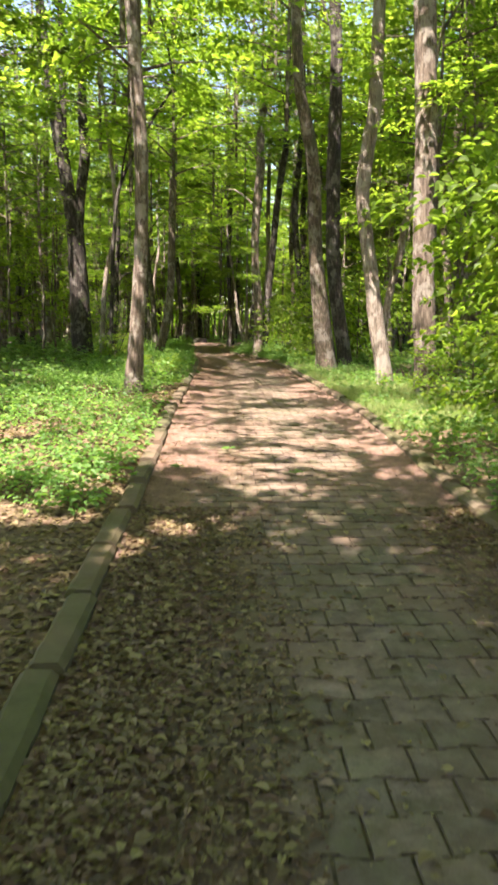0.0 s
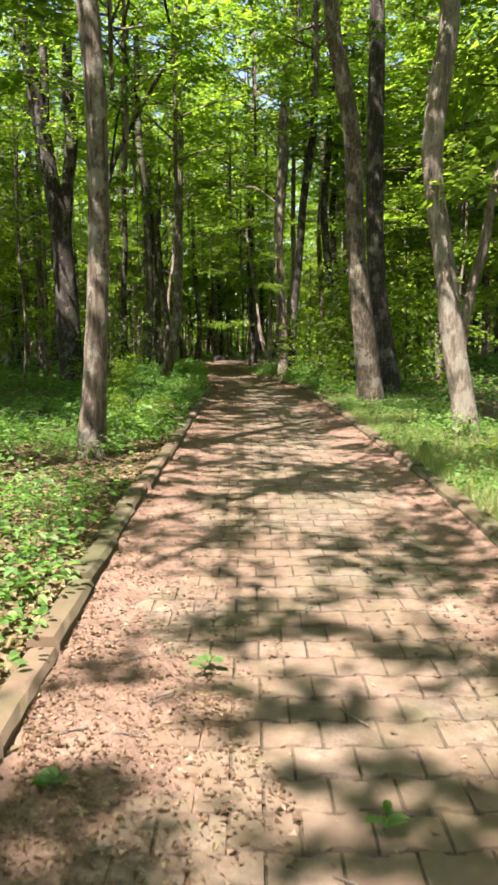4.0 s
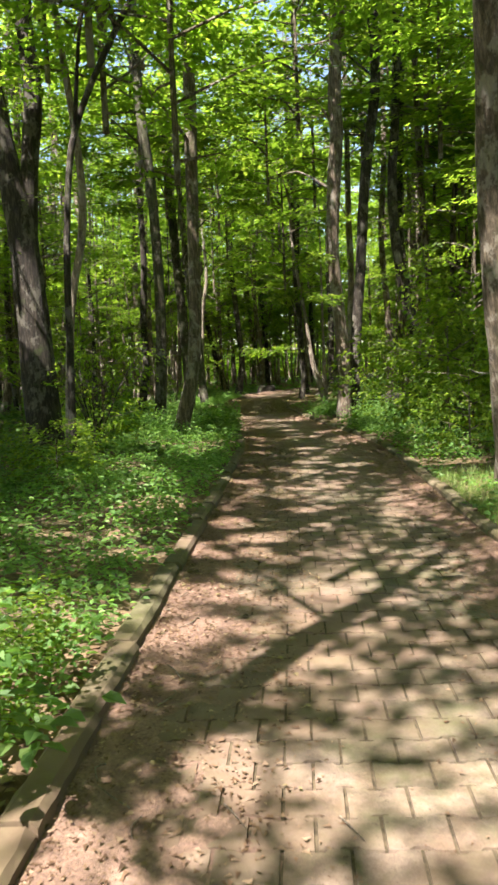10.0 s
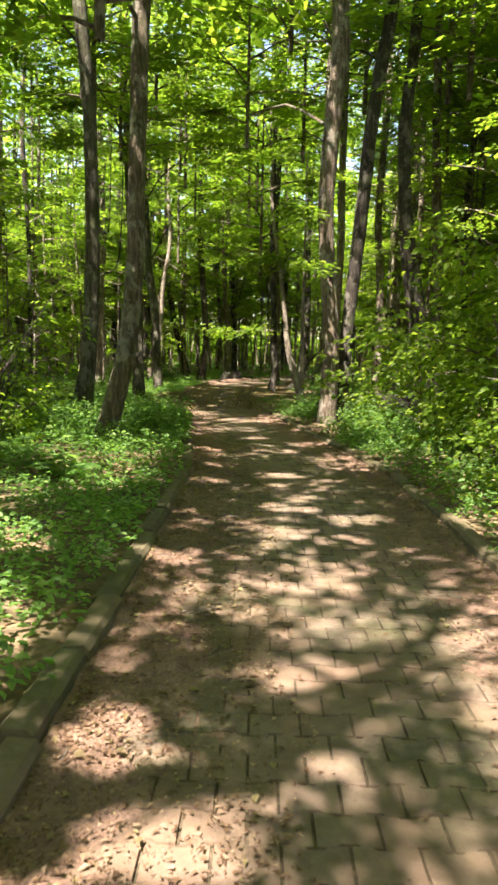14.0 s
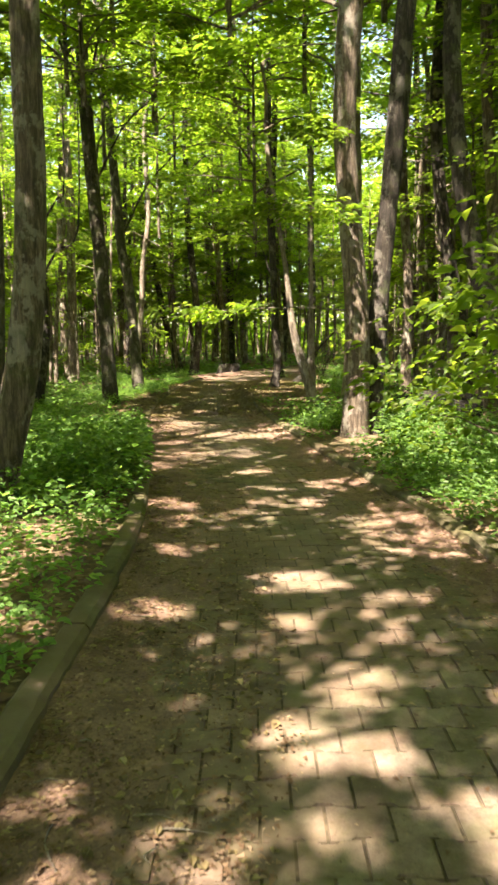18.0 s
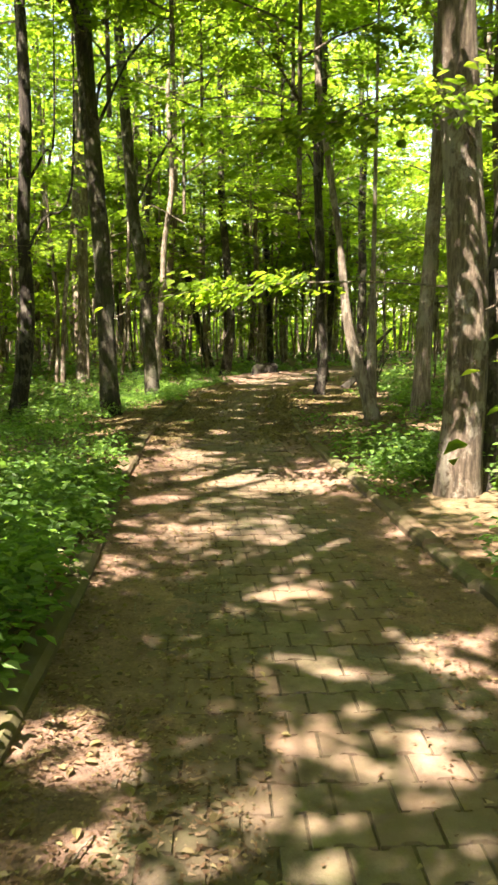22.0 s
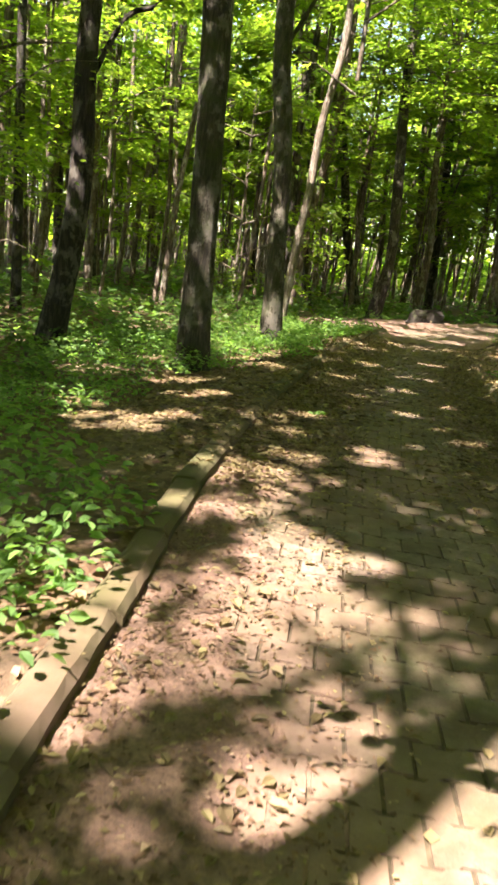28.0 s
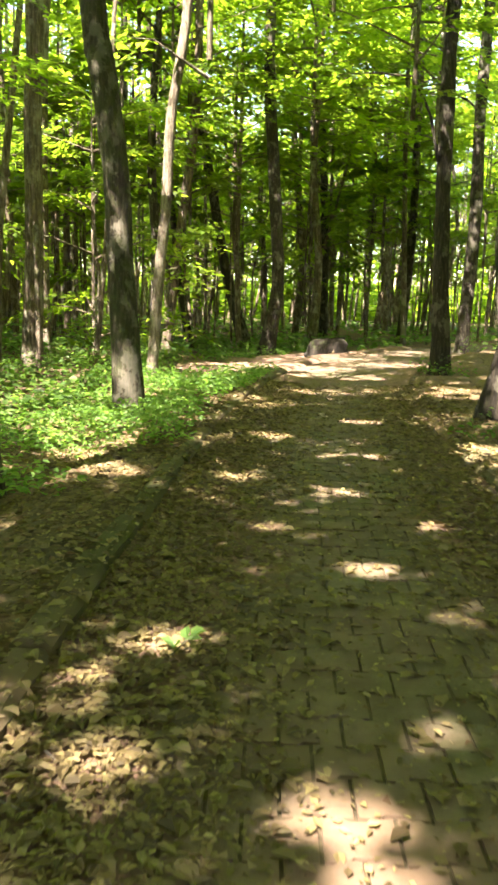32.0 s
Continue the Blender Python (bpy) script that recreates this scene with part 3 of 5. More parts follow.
tree(-3.0, 58.0, [(-3.0, 0.42, 0.2), (-3.57, 2.43, 0.16), (-4.14, 5.42, 0.136), (-4.6, 7.81, 0.12)], 14, BARK_DARK, "dark tree leaning strongly outward", seed=25)
tree(3.35, 56.0, [(3.35, 0.4, 0.19), (3.44, 3.7, 0.166), (3.37, 6.59, 0.152), (3.41, 9.34, 0.14)], 15, BARK_DARK, "tall dark tree beyond the bend", low=[(2.2, 55.5, 8.0, 1.2), (1.6, 57.0, 11.0, 1.4)], seed=26, low_kind="open")
tree(-2.75, 22.5, [(-2.75, 0.8, 0.06), (-2.7, 2.34, 0.055), (-2.64, 3.91, 0.052), (-2.43, 5.35, 0.05), (-1.73, 6.75, 0.045), (-1.13, 7.7, 0.04)], 8.5, BARK_DARK, "thin dark sapling bowed over toward the path", crown="open", low=[(-1.8, 18.9, 8.5, 1.2), (-1.9, 21.6, 8.3, 1.2), (-1.3, 18.6, 10.4, 1.2)], seed=27, sides=7, lobes=0.2)
tree(-3.2, 24.0, [(-3.2, 0.8, 0.08), (-3.07, 2.84, 0.07), (-2.79, 4.17, 0.07), (-2.77, 5.48, 0.062), (-3.09, 8.44, 0.05)], 11, BARK_PALE, "thin crooked pale young tree", crown="open", seed=28, sides=8, lobes=0.2)
tree(-1.54, 63.0, [(-1.54, 0.2, 0.14), (-1.35, 3.24, 0.134), (-1.79, 7.04, 0.12)], 14, BARK_BROWN, "slender tree beyond the bend of the path", seed=29, sides=9)
tree(-0.49, 64.0, [(-0.49, 0.4, 0.18), (-0.59, 4.41, 0.167), (-0.87, 8.42, 0.13)], 14, BARK_DARK, "dark tree beyond the bend of the path", low=[(-1.5, 61.0, 9.0, 1.5), (-2.5, 62.0, 12.0, 1.5), (0.8, 62.0, 9.5, 1.4), (-0.4, 63.5, 7.0, 1.3), (-0.5, 64.0, 12.0, 1.5)], seed=30, sides=9)
tree(2.38, 63.0, [(2.38, 0.4, 0.17), (2.56, 3.89, 0.156), (2.55, 7.07, 0.12)], 14, BARK_DARK, "dark slanting tree beyond the bend of the path", low=[(1.5, 62.5, 6.0, 1.2), (1.0, 63.0, 10.0, 1.4)], seed=31, sides=9)
tree(-7.16, 52.0, [(-7.16, 0.4, 0.15), (-7.18, 3.78, 0.155), (-7.09, 7.28, 0.15)], 14, BARK_GREY, "pale grey tree standing deep in the wood", seed=32, sides=9)

bough(PAIR, (2.0, 30.9, 2.1), (-0.75, 31.2, 2.02), 30, 0.085, 0.45, seed=2)
bough(PAIR, (2.0, 30.8, 5.6), (0.2, 29.9, 5.1), 22, 0.12, 0.6, seed=3)
bough(PAIR, (2.2, 30.8, 1.9), (2.9, 29.3, 2.1), 10, 0.09, seed=4)
bough(PAIR, (2.0, 30.9, 3.6), (0.5, 31.6, 3.5), 24, 0.095, 0.55, seed=5)
bough(PAIR, (2.1, 30.8, 3.2), (1.5, 29.5, 3.3), 16, 0.09, 0.5, seed=6)
bough(PAIR, (2.1, 30.9, 4.4), (1.3, 30.0, 4.3), 20, 0.1, 0.55, seed=7)

# added out of view behind the start; their crowns shade the first metres
for k, (x, y, top) in enumerate(((-3.3, -4.6, 12), (-2.9, -1.6, 11), (-4.4, -7.4, 13), (-1.6, -6.6, 12))):
    tree(x, y, [(x, 0.3, 0.16), (x + 0.1, 2.5, 0.13), (x - 0.05, 5.0, 0.12), (x + 0.05, 8.0, 0.09)], top, BARK_BROWN, "unseen brown-barked tree with a full leafy crown, added for shade", crown="canopy", seed=60 + k, low_kind="mid",
         low=[(x + 0.3, y, 8.2, 1.5), (x - 0.4, y + 0.9, 9.6, 1.5), (x + 0.8, y - 1.0, 7.4, 1.3)] + ([(-1.2, 0.9, 8.8, 1.2)] if k == 1 else []))

# added out of view on the left to dapple the path with shade
for k, (x, y, low) in enumerate(((-3.9, 4.4, [(-2.3, 5.4, 8.0, 0.75), (-1.7, 7.2, 8.6, 1.1)]), (-4.2, 8.0, [(-2.5, 8.2, 8.4, 1.1)]))):
    tree(x, y, [(x, 0.3, 0.15), (x + 0.12, 2.5, 0.12), (x - 0.05, 5.0, 0.11), (x + 0.1, 8.0, 0.08)], 11, BARK_GREY, "unseen grey-barked tree with open airy foliage, added for shade", crown=None, seed=70 + k, low=low, low_kind="open")

# added on the left so that their crowns shade the verge herbs
for k, (x, y) in enumerate(((-7.0, 14.4), (-6.4, 17.8))):
    tree(x, y, [(x, 0.3, 0.15), (x + 0.12, 2.5, 0.12), (x - 0.08, 5.0, 0.11), (x + 0.1, 8.0, 0.08)], 11.5, BARK_BROWN, "brown-barked tree with a spreading crown, added to shade the verge", crown="canopy", seed=80 + k,
         low=[(x + 0.5, y, 8.4, 1.4), (x - 0.7, y + 1.0, 10.0, 1.4), (x + 1.2, y + 1.3, 9.2, 1.2)])

# added to close sky gaps; three near the start, unseen, dim the path
for k, (x, y) in enumerate(((5.2, 41.0), (6.2, 36.4), (6.6, 45.5), (6.6, 27.2), (8.2, 32.0), (7.6, 22.0), (-6.6, 33.0), (-8.6, 37.0), (-7.6, 29.0), (-10.0, 33.5), (4.4, 1.6), (5.0, -1.8), (4.6, 4.4), (-4.6, 52.5), (8.6, 50.0), (10.6, 55.0), (8.9, 59.5), (13.0, 61.0), (-9.5, 45.5), (-11.5, 52.0))):
    z = 0.35 * (k % 3)
    tree(x, y, [(x, 0.3, 0.13), (x + 0.15 - 0.1 * (k % 4), 2.5, 0.11), (x - 0.08, 5.0, 0.1), (x + 0.1, 8.0, 0.07)], 11 + k % 3, (BARK_BROWN, BARK_DARK, BARK_GREY)[k % 3], "slender filler tree leafy to low on its trunk", crown="canopy", seed=90 + k,
         low=[(x + 0.4, y, 6.6 + z, 1.15), (x - 0.5, y + 0.5, 9.0 + z, 1.3)])

# ---- the wood around ----
TRUNKS = []
for k in range(6):
    rng = np.random.RandomState(90 + k)
    bend = np.cumsum(rng.randn(6, 2) * 0.16, 0)
    pts = [(bend[i, 0] if i else 0, bend[i, 1] if i else 0, z) for i, z in enumerate((-0.5, 2.2, 4.6, 7.2, 10, 13))]
    TRUNKS.append((mesh_from("wood_trunk", *tube(pts, [0.12, 0.1, 0.09, 0.08, 0.06, 0.02], 8, 0.12, 0.5, k, 3), (BARK_DARK, BARK_BROWN, BARK_GREY)[k % 3], True), pts[-1]))
LABELS = ("slender dark tree in the dense wood", "slender brown tree in the dense wood", "slender grey tree in the dense wood")
rng = np.random.RandomState(5)
taken = [(-1.1, 12.4), (-3.9, 25), (3, 19.2), (3.3, 13.8), (3.6, 12.2), (-1.9, 27.8), (2.1, 31), (-2.9, 38.8), (-2.8, 42.6)]


def free(x, y, gap):
    if any((x - a) ** 2 + (y - b) ** 2 < gap * gap for a, b in taken):
        return False
    taken.append((x, y))
    return True


def beside(x, y):
    e = float(left_edge(y))
    return max(e - x, x - e - float(wide(y)))


# leaf roof along the walk: chance of a low crown added for shade
COVER_Y = (0, 5, 6, 11, 13, 24, 27, 43, 45, 52)
COVER = (1, 1, 0, 0, 0.5, 0.5, 0, 0, 0, 0)
made, far_crowns, far_stems = 0, [], []
for _ in range(2600):
    x, y = rng.uniform(-34, 36), rng.uniform(-22, 100)
    d = beside(x, y)
    if d < (3.2 if y < 60 else 2.0) or (abs(x) > 15 + 0.22 * max(y, 0)) or not free(x, y, 2.0 if y > 62 or d > 13 else 1.9):
        continue
    if abs(x) > max(9, 0.45 * y + 4) or (y > 58 and rng.rand() < 0.5) or (-14 < x < -3.5 and -3 < y < 14 and rng.rand() < 0.6):
        continue
    if x < 0 and ((d < 5.2 and 6 < y < 50) or (d < 14 and rng.rand() < 0.25)):
        continue
    k, s = rng.randint(6), rng.uniform(0.7, 1.5)
    far = d > 13 or y > 66
    me, end = TRUNKS[k]
    if far:
        up = rng.uniform(1.1, 1.6)
        m = pose(x, y, up_at(x, y), 0, 0, rng.uniform(0, 360))
        at = m @ pose(end[0] * s, end[1] * s, end[2] * up - 4.5, 0, 0, rng.uniform(0, 360)) @ Matrix.Diagonal((*rng.uniform(0.75, 1.15, 3), 1))
        moved = np.array(at)
        v, f = CROWNS["far"][rng.randint(4)]
        far_crowns.append((v @ moved[:3, :3].T + moved[:3, 3], f))
        r = 0.12 * s
        far_stems.append(tube([(x, y, up_at(x, y) - 0.2), (x + 0.3 * rng.randn(), y, 5), (x + 0.4 * rng.randn(), y, 9), (at[0][3], at[1][3], 13 * up)], [r, 0.85 * r, 0.7 * r, 0.2 * r], 6, 0.1, steps=2))
        continue
    if made >= 270:
        continue
    e = new("tree")
    e.matrix_basis = pose(x, y, up_at(x, y), 0, 0, rng.uniform(0, 360))
    up = rng.uniform(1.0, 1.45)
    child("trunk", me, e, "", Matrix.Diagonal((s, s, up, 1)))
    lv, tw = CROWNS["thin" if x < 0 and 4.5 < d < 8 else "canopy"][rng.randint(4)]
    at = pose(end[0] * s, end[1] * s, end[2] * up - 2.2, 0, 0, rng.uniform(0, 360)) @ Matrix.Diagonal((*rng.uniform(0.75, 1.15, 3), 1))
    child("crown", lv, e, "", at)
    child("branch", tw, e, "", at)
    if (x < 0 and d < 8 and rng.rand() < np.interp(y + 6, COVER_Y, COVER)) or (x > 0 and d < 9 and rng.rand() < 0.42):
        lv, tw = CROWNS["mid"][rng.randint(5)]
        at = pose(rng.uniform(-0.3, 0.3), 0, rng.uniform(7, 10), 0, 0, rng.uniform(0, 360)) @ Matrix.Diagonal((1.6, 1.6, 0.9, 1))
        child("low_crown", lv, e, "", at)
        child("branch", tw, e, "", at)
    tagged(e, LABELS[k % 3], "tree", "trees of the wood")
    made += 1
for _ in range(420):
    x, y = rng.uniform(-34, 30), rng.uniform(46, 98)
    if beside(x, y) < 3 or abs(x) > 0.5 * y:
        continue
    r, g, lean = rng.uniform(0.035, 0.085), up_at(x, y), 0.5 * rng.randn(2)
    far_stems.append(tube([(x, y, g - 0.2), (x + 0.2 * rng.randn() + 0.3 * lean[0], y, g + 2.5), (x + lean[0], y, g + 6), (x + 1.8 * lean[0], y + lean[1], g + 11)], [1.2 * r, r, 0.8 * r, 0.4 * r], 5, 0.1, steps=2))
tagged(new("distant_crowns", mesh_from("distant_crowns", *joined(far_crowns), LEAF)), "green crowns of the trees deep in the wood", "trees", kind="stuff")
tagged(new("distant_trunks", mesh_from("distant_trunks", *joined(far_stems), BARK_GREY, True)), "slender trunks of the trees deep in the wood", "trees", kind="stuff")

# young trees with layered foliage under the canopy
stem = mesh_from("sapling_stem", *tube([(0, 0, -0.1), (0.1, 0.05, 1.6), (0.02, 0.12, 3.4), (0.1, 0, 5.5)], [0.035, 0.03, 0.022, 0.008], 6, 0.1, 0.3), BARK_BROWN, True)
taken.clear()
made = 0
for _ in range(9000):
    x, y = rng.uniform(-22, 24), rng.uniform(-4, 88)
    d = beside(x, y)
    if d < (3.3 if y < 62 else 0.5) or (x < 0 and 14 < y < 50 and d < 4.5) or abs(x) > max(8, 0.42 * y + 3) or (y > 57 and rng.rand() < 0.45) or not free(x, y, 1.7):
        continue
    kind = "near" if d < 6 and y < 42 else "mid"
    if y > 54 or d > 9:
        kind = "deep"
    e = new("young_tree")
    e.matrix_basis = pose(x, y, up_at(x, y), 0, 0, rng.uniform(0, 360)) @ Matrix.Diagonal((1, 1, 1, 1))
    s = rng.uniform(0.8, 1.3)
    child("stem", stem, e, "", Matrix.Diagonal((s, s, s * (1.45 if kind == "deep" else 1), 1)))
    lv, tw = CROWNS[kind][rng.randint(3)]
    high = rng.uniform(4.2, 7.5) if kind == "deep" else rng.uniform(2.5, 5.4) * s
    at = pose(0, 0, high, 0, 0, rng.uniform(0, 360)) @ Matrix.Diagonal((*rng.uniform(0.8, 1.2, 3), 1))
    child("foliage", lv, e, "", at)
    child("branch", tw, e, "", at)
    tagged(e, "young broadleaved tree with layered bright green leaves", "tree", "young trees under the canopy")
    made += 1
    if made >= 300:
        break


# ---- bushes ----
def bush(x, y, size, label, tall=1.0, seed=0):
    e = new("bush")
    e.matrix_basis = pose(x, y, up_at(x, y), 0, 0, seed * 53)
    lv, tw = CROWNS["bush"][seed % 4]
    at = pose(0, 0, 0.62 * size * tall) @ Matrix.Diagonal((size, size, size * tall, 1))
    child("foliage", lv, e, "", at)
    child("stem", tw, e, "", at)
    return tagged(e, label, "bush")


for k, (x, y, size, tall) in enumerate(((3.4, 6.6, 1.1, 1.2), (4.0, 8.3, 1.7, 1.4), (4.6, 9.7, 1.9, 1.4), (5.0, 7.8, 1.9, 1.3), (3.9, 11.0, 1.0, 0.8), (4.2, 26.0, 1.8, 1.2), (4.6, 23.2, 1.7, 1.3), (-0.95, 14.0, 0.5, 0.8), (3.3, 22.6, 1.0, 1.1), (3.4, 24.5, 1.5, 1.2),
                                        (3.2, 27.5, 1.4, 1.2), (-2.4, 20.5, 0.7, 0.9), (-3.2, 26.5, 1.2, 1.2))):
    bush(x, y, size, "leafy green bush with pointed leaves beside the path", tall, k)

# ---- gaps in the leaf roof ----
# where the sun comes through to the ground: metres in from the left kerb, metres along, half widths across and along
GAPS_FIRST = [(0.26, 7.0, 0.42, 0.3), (0.8, 6.5, 0.22, 0.22), (0.9, 6.1, 0.3, 0.17), (1.6, 7.1, 0.26, 0.3), (2.15, 7.5, 0.3, 0.2), (1.0, 7.5, 0.5, 0.25), (1.7, 8.0, 0.45, 0.26),
              (0.5, 8.4, 0.4, 0.2), (0.0, 4.4, 0.15, 0.18), (0.2, 4.8, 0.17, 0.17), (-0.5, 6.1, 0.35, 0.35), (1.5, 10.5, 0.6, 0.2), (0.3, 10.1, 0.3, 0.35), (1.2, 9.9, 0.35, 0.16), (0.35, 10.9, 0.35, 0.2), (0.15, 11.5, 0.25, 0.2)]
GAPS_SECOND = [(0.2, 12.9, 0.3, 0.24), (-0.32, 11.5, 0.2, 0.25), (0.9, 11.7, 0.35, 0.17), (1.45, 12.6, 0.4, 0.2), (0.2, 12.0, 0.3, 0.16), (1.3, 13.4, 0.35, 0.18), (0.7, 13.7, 0.25, 0.16),
               (2.3, 14.8, 0.25, 0.5), (1.9, 14.0, 0.4, 0.2), (0.7, 16.9, 0.22, 0.18), (1.25, 17.0, 0.22, 0.25), (0.45, 16.4, 0.2, 0.14), (0.34, 17.5, 0.16, 0.14), (1.03, 17.9, 0.18, 0.16), (1.8, 19.3, 0.24, 0.2), (1.0, 18.8, 0.3, 0.13), (0.3, 15.2, 0.3, 0.25), (0.2, 15.9, 0.3, 0.2)]
GAPS_THIRD = [(0.5, 20.0, 0.22, 0.17), (0.85, 20.2, 0.14, 0.16), (1.22, 20.2, 0.2, 0.26), (0.15, 20.8, 0.22, 0.17), (1.0, 21.6, 0.24, 0.2), (1.7, 22.1, 0.22, 0.22), (1.05, 22.6, 0.32, 0.17), (1.5, 21.4, 0.18, 0.16),
              (1.22, 23.2, 0.18, 0.18), (0.93, 23.8, 0.22, 0.14), (1.1, 24.5, 0.34, 0.2), (0.42, 25.2, 0.26, 0.15), (1.6, 24.2, 0.17, 0.14), (1.94, 26.0, 0.34, 0.2), (0.2, 26.7, 0.27, 0.22), (0.55, 26.2, 0.22, 0.13)]
GAPS_FOURTH = [(1.36, 26.8, 0.25, 0.23), (1.95, 27.6, 0.3, 0.22), (1.1, 27.4, 0.22, 0.15), (1.15, 28.5, 0.26, 0.2), (1.37, 29.6, 0.3, 0.25), (0.66, 29.8, 0.3, 0.13), (0.25, 29.5, 0.16, 0.1), (0.9, 31.8, 0.4, 0.25), (0.53, 30.8, 0.32, 0.15),
               (0.6, 32.9, 0.34, 0.3), (2.2, 32.3, 0.3, 0.22), (0.3, 33.8, 0.38, 0.3), (0.2, 34.5, 0.38, 0.32), (0.93, 35.5, 0.2, 0.12), (0.95, 35.8, 0.22, 0.13)]
GAPS_FIFTH = [(1.3, 36.2, 0.18, 0.12), (1.6, 37.1, 0.2, 0.16), (1.75, 36.6, 0.22, 0.14), (1.2, 37.6, 0.24, 0.12), (0.35, 36.7, 0.22, 0.16), (0.15, 35.9, 0.3, 0.16), (1.6, 38.4, 0.2, 0.12), (0.7, 38.2, 0.16, 0.1), (1.3, 40.4, 0.3, 0.1), (0.6, 41.2, 0.3, 0.1), (1.5, 42.3, 0.3, 0.12), (0.4, 39.4, 0.2, 0.15), (1.1, 39.1, 0.22, 0.15), (0.0, 43.5, 0.4, 0.55), (0.9, 45.0, 0.4, 0.3), (1.0, 47.5, 0.7, 0.5), (0.4, 49.0, 0.6, 0.5), (1.5, 50.5, 0.7, 0.5)]
GAPS_LEFT = [(0.6, 33.1, 0.42, 0.3), (0.75, 33.55, 0.28, 0.2), (0.97, 31.9, 0.35, 0.2), (0.45, 35.2, 0.2, 0.15), (0.5, 34.75, 0.28, 0.15), (0.21, 12.94, 0.2, 0.16), (0.2, 17.1, 0.35, 0.25), (0.35, 18.2, 0.3, 0.25), (-0.5, 16.9, 0.35, 0.3), (-0.7, 19.2, 0.4, 0.35), (0.6, 17.6, 0.3, 0.2), (-1.0, 24.5, 0.5, 0.5), (-1.4, 27.2, 0.6, 0.5), (-1.6, 28.6, 0.6, 0.6), (-1.0, 29.8, 0.5, 0.5),
             (-0.6, 25.8, 0.4, 0.4), (-1.8, 22.8, 0.6, 0.6), (-2.5, 26.0, 0.8, 0.8), (-0.7, 36.8, 0.4, 0.3), (-1.2, 38.0, 0.5, 0.4), (-0.6, 39.4, 0.4, 0.4), (-1.6, 36.2, 0.4, 0.3), (-1.0, 40.6, 0.5, 0.5), (-2.0, 39.5, 0.6, 0.5), (-3.2, 43.5, 0.9, 0.8), (-4.0, 40.0, 0.9, 0.8)]
GAPS_VERGE = [(-0.6, 7.2, 0.6, 0.6), (-1.2, 8.5, 0.9, 0.7), (-0.5, 8.8, 0.5, 0.6), (-2.2, 7.2, 0.95, 0.7), (-1.0, 4.1, 0.35, 0.3), (-1.8, 5.0, 0.6, 0.45), (-2.9, 5.8, 0.8, 0.6), (-3.2, 9.2, 0.95, 0.8), (-2.0, 11.2, 0.9, 0.6), (-4.5, 8.5, 0.95, 0.95), (0.75, 6.8, 0.5, 0.2), (1.5, 6.85, 0.45, 0.16), (-0.9, 5.2, 0.5, 0.45), (-1.6, 6.6, 0.8, 0.6), (-2.4, 8.6, 1.0, 0.8), (-1.2, 10.2, 0.6, 0.5), (-3.4, 7.0, 1.0, 0.8), (-3.4, 10.4, 1.0, 0.9), (-0.6, 17.8, 0.35, 0.3), (-1.5, 21.0, 0.7, 0.6), (-1.2, 29.5, 0.6, 0.5),
              (-0.8, 31.3, 0.45, 0.45), (-1.5, 42.0, 0.8, 0.8), (-2.3, 45.0, 1.2, 1.0), (3.2, 14.0, 0.7, 0.8), (3.1, 17.0, 0.6, 0.8), (3.0, 22.0, 0.5, 0.5), (3.2, 26.5, 0.6, 0.6), (3.3, 29.0, 0.6, 0.6), (-0.9, 35.5, 0.6, 0.5), (-0.8, 23.6, 0.5, 0.45), (-1.2, 25.2, 0.6, 0.5), (0.25, 24.0, 0.2, 0.15), (-0.5, 13.4, 0.4, 0.4), (-0.7, 14.4, 0.4, 0.4)]
GAPS_LAST = [(-6.0, 52.0, 2.0, 2.0), (-11.0, 57.0, 2.0, 2.0), (-5.0, 46.5, 1.6, 1.6), (-6.5, 42.0, 1.6, 1.6), (-9.0, 48.0, 1.8, 1.8), (2.9, 35.5, 0.5, 0.5), (3.4, 38.0, 0.7, 0.6), (2.7, 40.3, 0.5, 0.5), (3.8, 42.5, 0.9, 0.8), (3.0, 45.0, 0.7, 0.6), (4.4, 47.5, 0.9, 0.9), (4.6, 36.0, 0.8, 0.8), (3.4, 30.5, 0.7, 0.6), (3.0, 19.5, 0.7, 0.7), (3.6, 24.0, 0.7, 0.7), (1.75, 31.9, 1.05, 0.5), (-0.4, 48.5, 0.9, 0.5), (-1.6, 50.5, 0.9, 0.6), (-0.3, 31.9, 0.45, 0.35), (-0.2, 32.6, 0.3, 0.3), (7.2, 27.0, 1.3, 1.3), (8.5, 33.0, 1.6, 1.6), (7.0, 38.5, 1.4, 1.4), (8.0, 44.0, 1.6, 1.6), (6.5, 50.0, 1.5, 1.5), (6.6, 22.5, 1.2, 1.2)]
GAPS = np.array(GAPS_FIRST + GAPS_SECOND + GAPS_THIRD + GAPS_FOURTH + GAPS_FIFTH + GAPS_LEFT + GAPS_VERGE + GAPS_LAST)
GAPS[:, 2:] *= np.where((GAPS[:, 1] > 9.3) & (GAPS[:, 1] < 14.5), 1.35, np.where((GAPS[:, 1] > 35.3) & (GAPS[:, 1] < 40), 0.85, 1.08))[:, None]
GAPS[:, 0] += left_edge(GAPS[:, 1])


